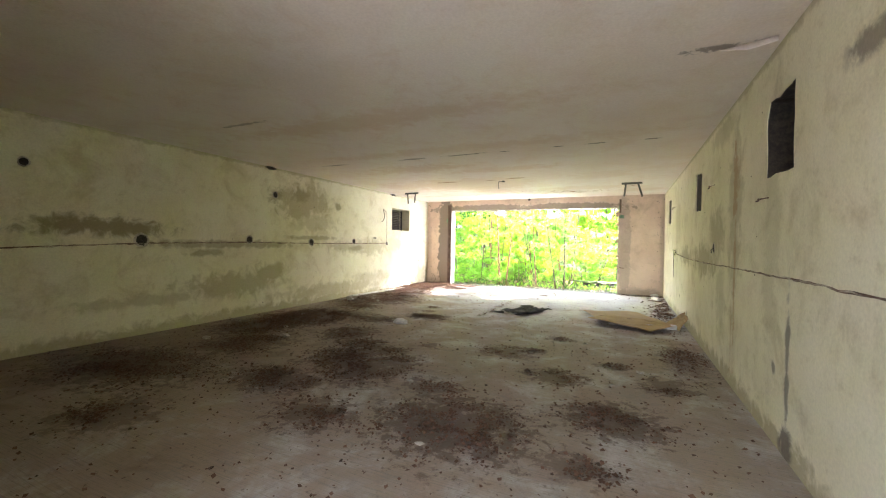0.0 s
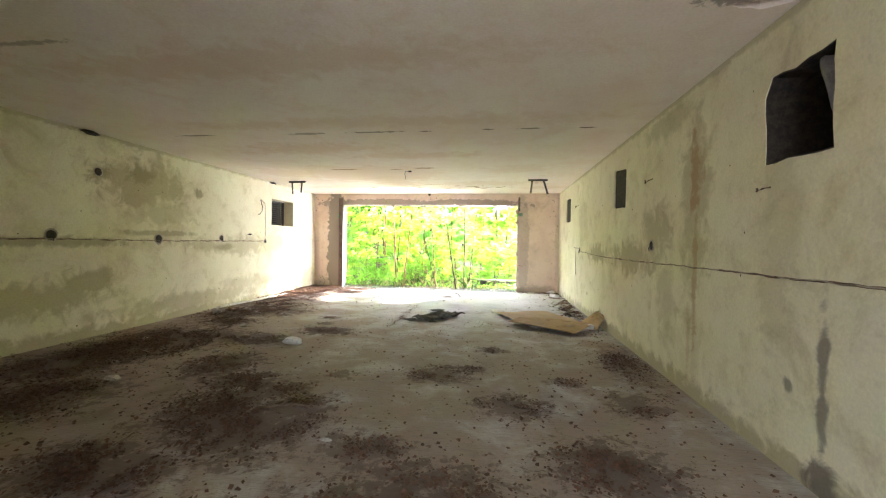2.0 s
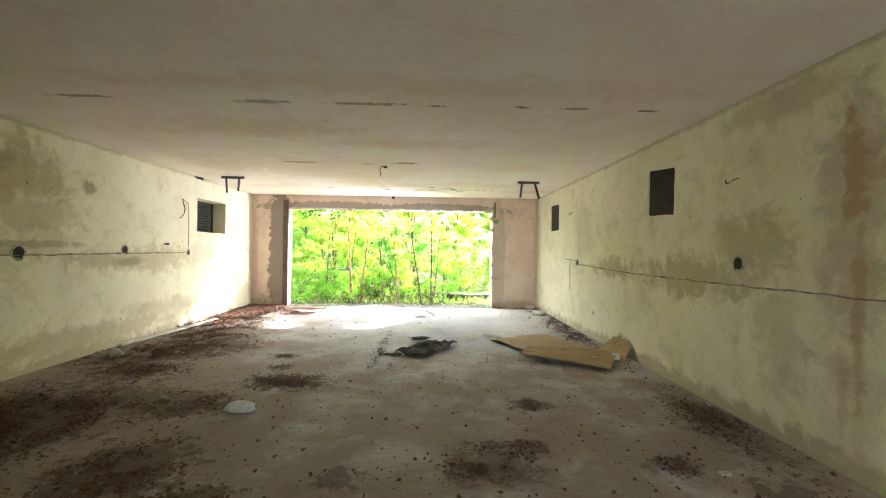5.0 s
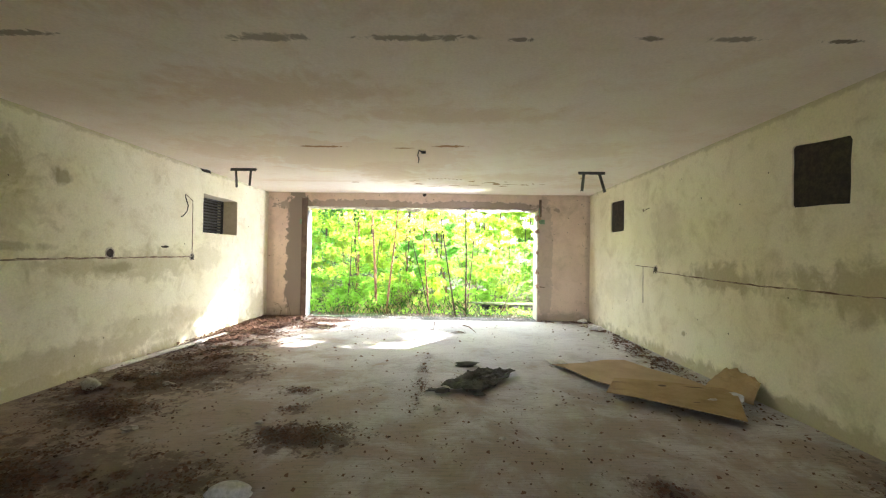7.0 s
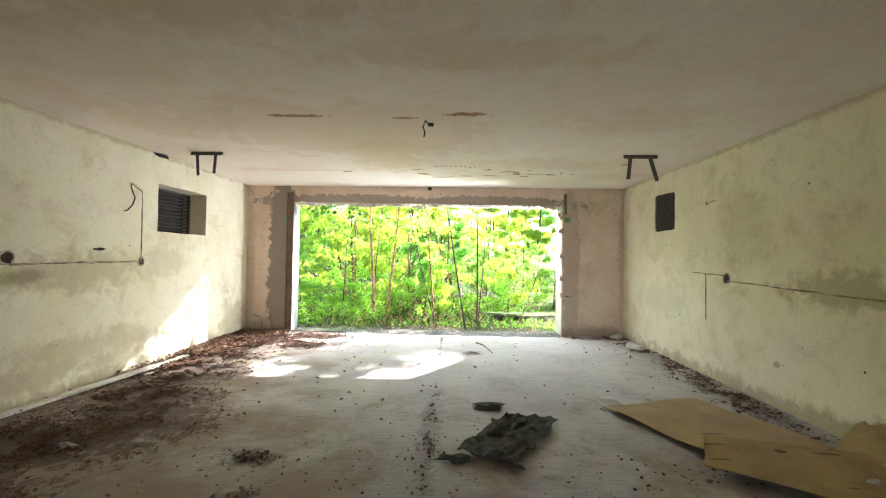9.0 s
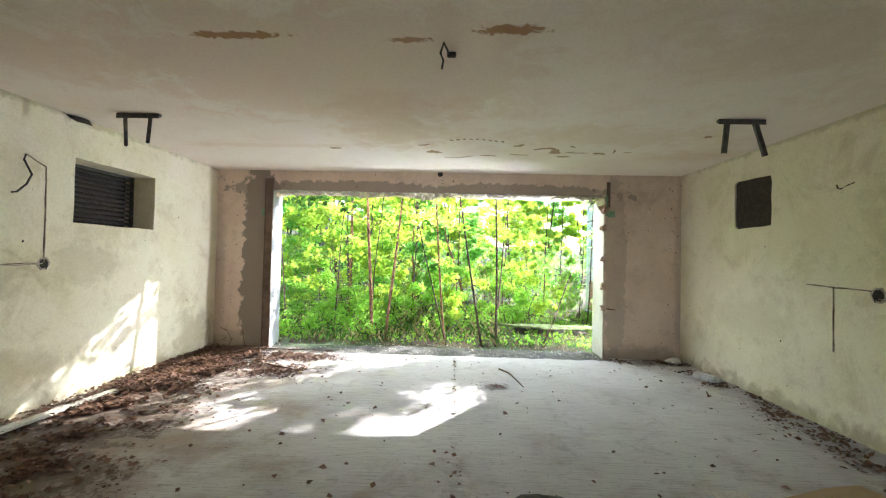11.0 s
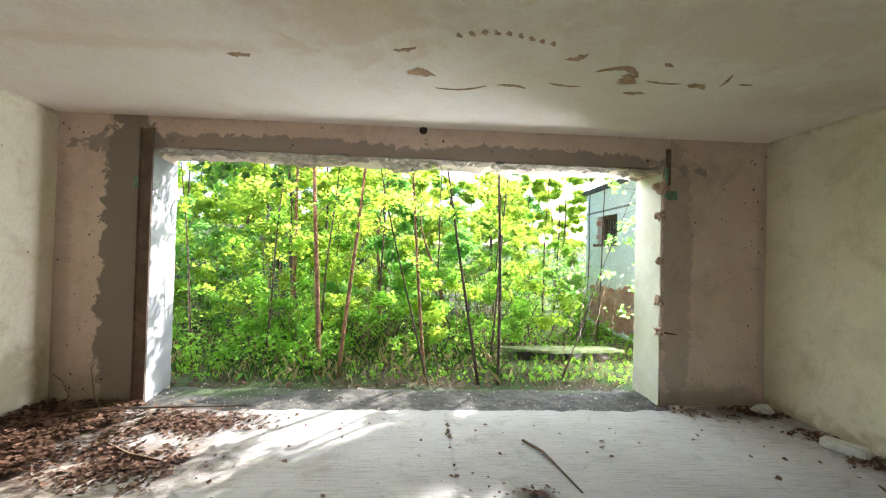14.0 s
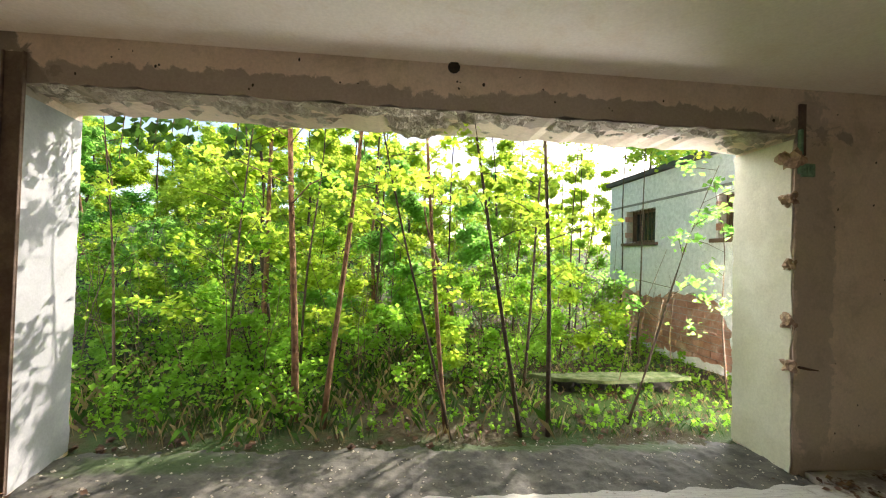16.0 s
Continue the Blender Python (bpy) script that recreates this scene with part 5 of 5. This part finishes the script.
for nm, fs, mat, lab in (("grass", faces[:half], ivy_leaf, "thin green grass on the mossy ground"), ("dry_grass", faces[half:], straw, "dry straw-coloured grass stalks on the ground")):
    used = sorted({i for f in fs for i in f})
    index = {v: i for i, v in enumerate(used)}
    me = bpy.data.meshes.new(nm)
    me.from_pydata([verts[i] for i in used], [], [[index[i] for i in f] for f in fs])
    me.materials.append(mat)
    tagged(new(nm, me), lab, "grass", kind="stuff")

# ivy hanging at the gateway's corner
ivy = thing("ivy", "dark ivy tendrils hanging over the gateway corner", "ivy", at=(0, 0, 0))
bm = bmesh.new()
tips = []
for k in range(7):
    x = -5.65 + k * 0.13 + 0.25 * (k > 4)
    p = [(x, 14.12, 3.2), (x + 0.04, 14.14, 2.72), (x + 0.02, 14.12, 2.5 - 0.06 * (k * 7 % 4) - 0.2 * (k == 0))]
    tube(bm, p, [0.006, 0.005, 0.003], 4)
    tips += [(Vector(p[1]), Vector(p[2]))]
part("vine", bm, twig_bark, ivy)
r = np.random.RandomState(6)
n = 80
pick = r.randint(0, len(tips), n)
a = np.array([tuple(s[0]) for s in tips])[pick]
b = np.array([tuple(s[1]) for s in tips])[pick]
cen = a + (b - a) * r.rand(n, 1) + r.normal(0, 0.035, (n, 3))
lv = leaves_mesh("leaves", cen, np.stack([r.normal(0, 0.4, n), -np.ones(n), r.normal(0.3, 0.4, n)], 1), r.uniform(0.06, 0.11, n), 7, ivy_leaf, 0.15, 0.5)
lv.parent = ivy

# old slab in the moss
bm = bmesh.new()
card(bm, ((-1.9, 15.26), (-0.95, 14.98), (0.2, 15.1), (0.1, 15.34)), 0.15, lambda u, v: 0.02 * noise.noise(Vector((u * 3, v * 3, 0))) + 0.015 * noise.noise(Vector((u * 9, v * 9, 2))), 0.04, 24)
tagged(finish("concrete_slab", bm, mossy_slab), "mossy pale concrete slab propped on rubble", "slab")
# stones take a dark tone to paint the shade under the slab
for k, (x, y) in enumerate(((-1.3, 15.25), (-0.55, 15.22), (-0.1, 15.27), (-0.9, 15.3))):
    bm = bmesh.new()
    lump(bm, (x, y, ground_z(x, y) + 0.05), (0.15, 0.11, 0.11), 60 + k, 2, 0.3)
    tagged(finish("rubble_stone", bm, wet_concrete), "rubble stone propping the slab, its dark colour painting the gap's shade", "stone", "slab stones")

# ---- the white house beside the clearing ----
HX, HY0, HY1, HT = 1.25, 14.03, 18.9, 3.18
house = thing("house", "low whitewashed brick house with peeling plaster and barred windows", "house", at=(0, 0, 0))
wins = [(17.35, 1.93, 18.32, 2.57), (14.95, 1.93, 15.95, 2.57)]
patch = ragged([(15.6, 0.1), (17.2, 0.06), (18.75, 0.1), (18.7, 0.85), (18.2, 1.05), (17.4, 0.92), (16.7, 1.08), (15.95, 1.03), (15.65, 0.6)], 0.1, 0.06, 12)
part("wall", sheet(rect(HY0, -0.3, HY1, HT), [rect(*w) for w in wins], lambda u, v, w: (HX + w, u, v), 0.3), mortar, house, "bare brick core wall")
part("plaster", sheet(ragged(rect(HY0, -0.3, HY1, HT - 0.02), 0.5, 0.0, 1), [ragged(rect(*w), 0.2, 0.012, 15 + i) for i, w in enumerate(wins)] + [patch], lambda u, v, w: (HX - 0.035 + w, u, v), 0.034), house_paint, house, "peeling whitewashed plaster")
bm = bmesh.new()
box(bm, (HX + 0.3, HY1 - 0.3, -0.3), (7.0, HY1, HT))
part("gable_wall", bm, house_paint, house)
bm = bmesh.new()
box(bm, (HX - 0.10, HY0, HT), (7.0, HY1 + 0.12, HT + 0.09), 0.01)
part("roof", bm, roof_dark, house, "dark thin roof edge")
bm = bmesh.new()
box(bm, (HX - 0.05, HY0, 2.66), (HX - 0.03, HY1, 2.70), 0.004)
part("ledge", bm, cement_grey, house, "cracked plaster ledge above the windows")
for i, (a, z0, b, z1) in enumerate(wins):
    bm = bmesh.new()
    box(bm, (HX + 0.18, a, z0), (HX + 0.2, b, z1))
    w = part("window", bm, window_dark, house, "dark barred window opening")
    bm = bmesh.new()
    for lo, hi in (((a, z0), (a + 0.05, z1)), ((b - 0.05, z0), (b, z1)), ((a + 0.05, z0), (b - 0.05, z0 + 0.05)), ((a + 0.05, z1 - 0.05), (b - 0.05, z1))):
        box(bm, (HX + 0.12, lo[0], lo[1]), (HX + 0.178, hi[0], hi[1]), 0.004)
    part("frame", bm, wood_brown, w)
    bm = bmesh.new()
    box(bm, (HX - 0.09, a - 0.08, z0 - 0.06), (HX + 0.12, b + 0.08, z0 - 0.002), 0.006)
    part("sill", bm, wood_brown, w)
    for k in range(7):
        y = a + (k + 1) * (b - a) / 8
        bm = bmesh.new()
        tube(bm, [(HX + 0.06, y, z0 - 0.002), (HX + 0.06, y, z1)], 0.009, 6)
        part("bar", bm, rusty_steel, w)

bm = bmesh.new()
box(bm, (-0.012, -0.117, -0.05), (0.012, 0.117, 0.05), 0.004)
brick_mesh = bpy.data.meshes.new("brick")
bm.to_mesh(brick_mesh)
bm.free()
brick_mesh.materials.append(brick_red)
rr = random.Random(5)
for j in range(9):
    for i in range(14):
        y = 15.55 + i * 0.247 + (j % 2) * 0.123
        if y > 18.72:
            continue
        b = new("brick", brick_mesh)
        b.parent = house
        b.location = (HX - 0.010 + rr.uniform(-0.006, 0.004), y, 0.12 + j * 0.112)
        b.rotation_euler = (rr.uniform(-0.02, 0.02), 0, rr.uniform(-0.015, 0.015))
for i in range(2):
    for j in (1, 4):
        b = new("brick", brick_mesh)
        b.parent = house
        b.location = (HX + 0.07, wins[i][2] - 0.014, 1.99 + j * 0.107)
        b.rotation_euler = (0, 0, radians(90))
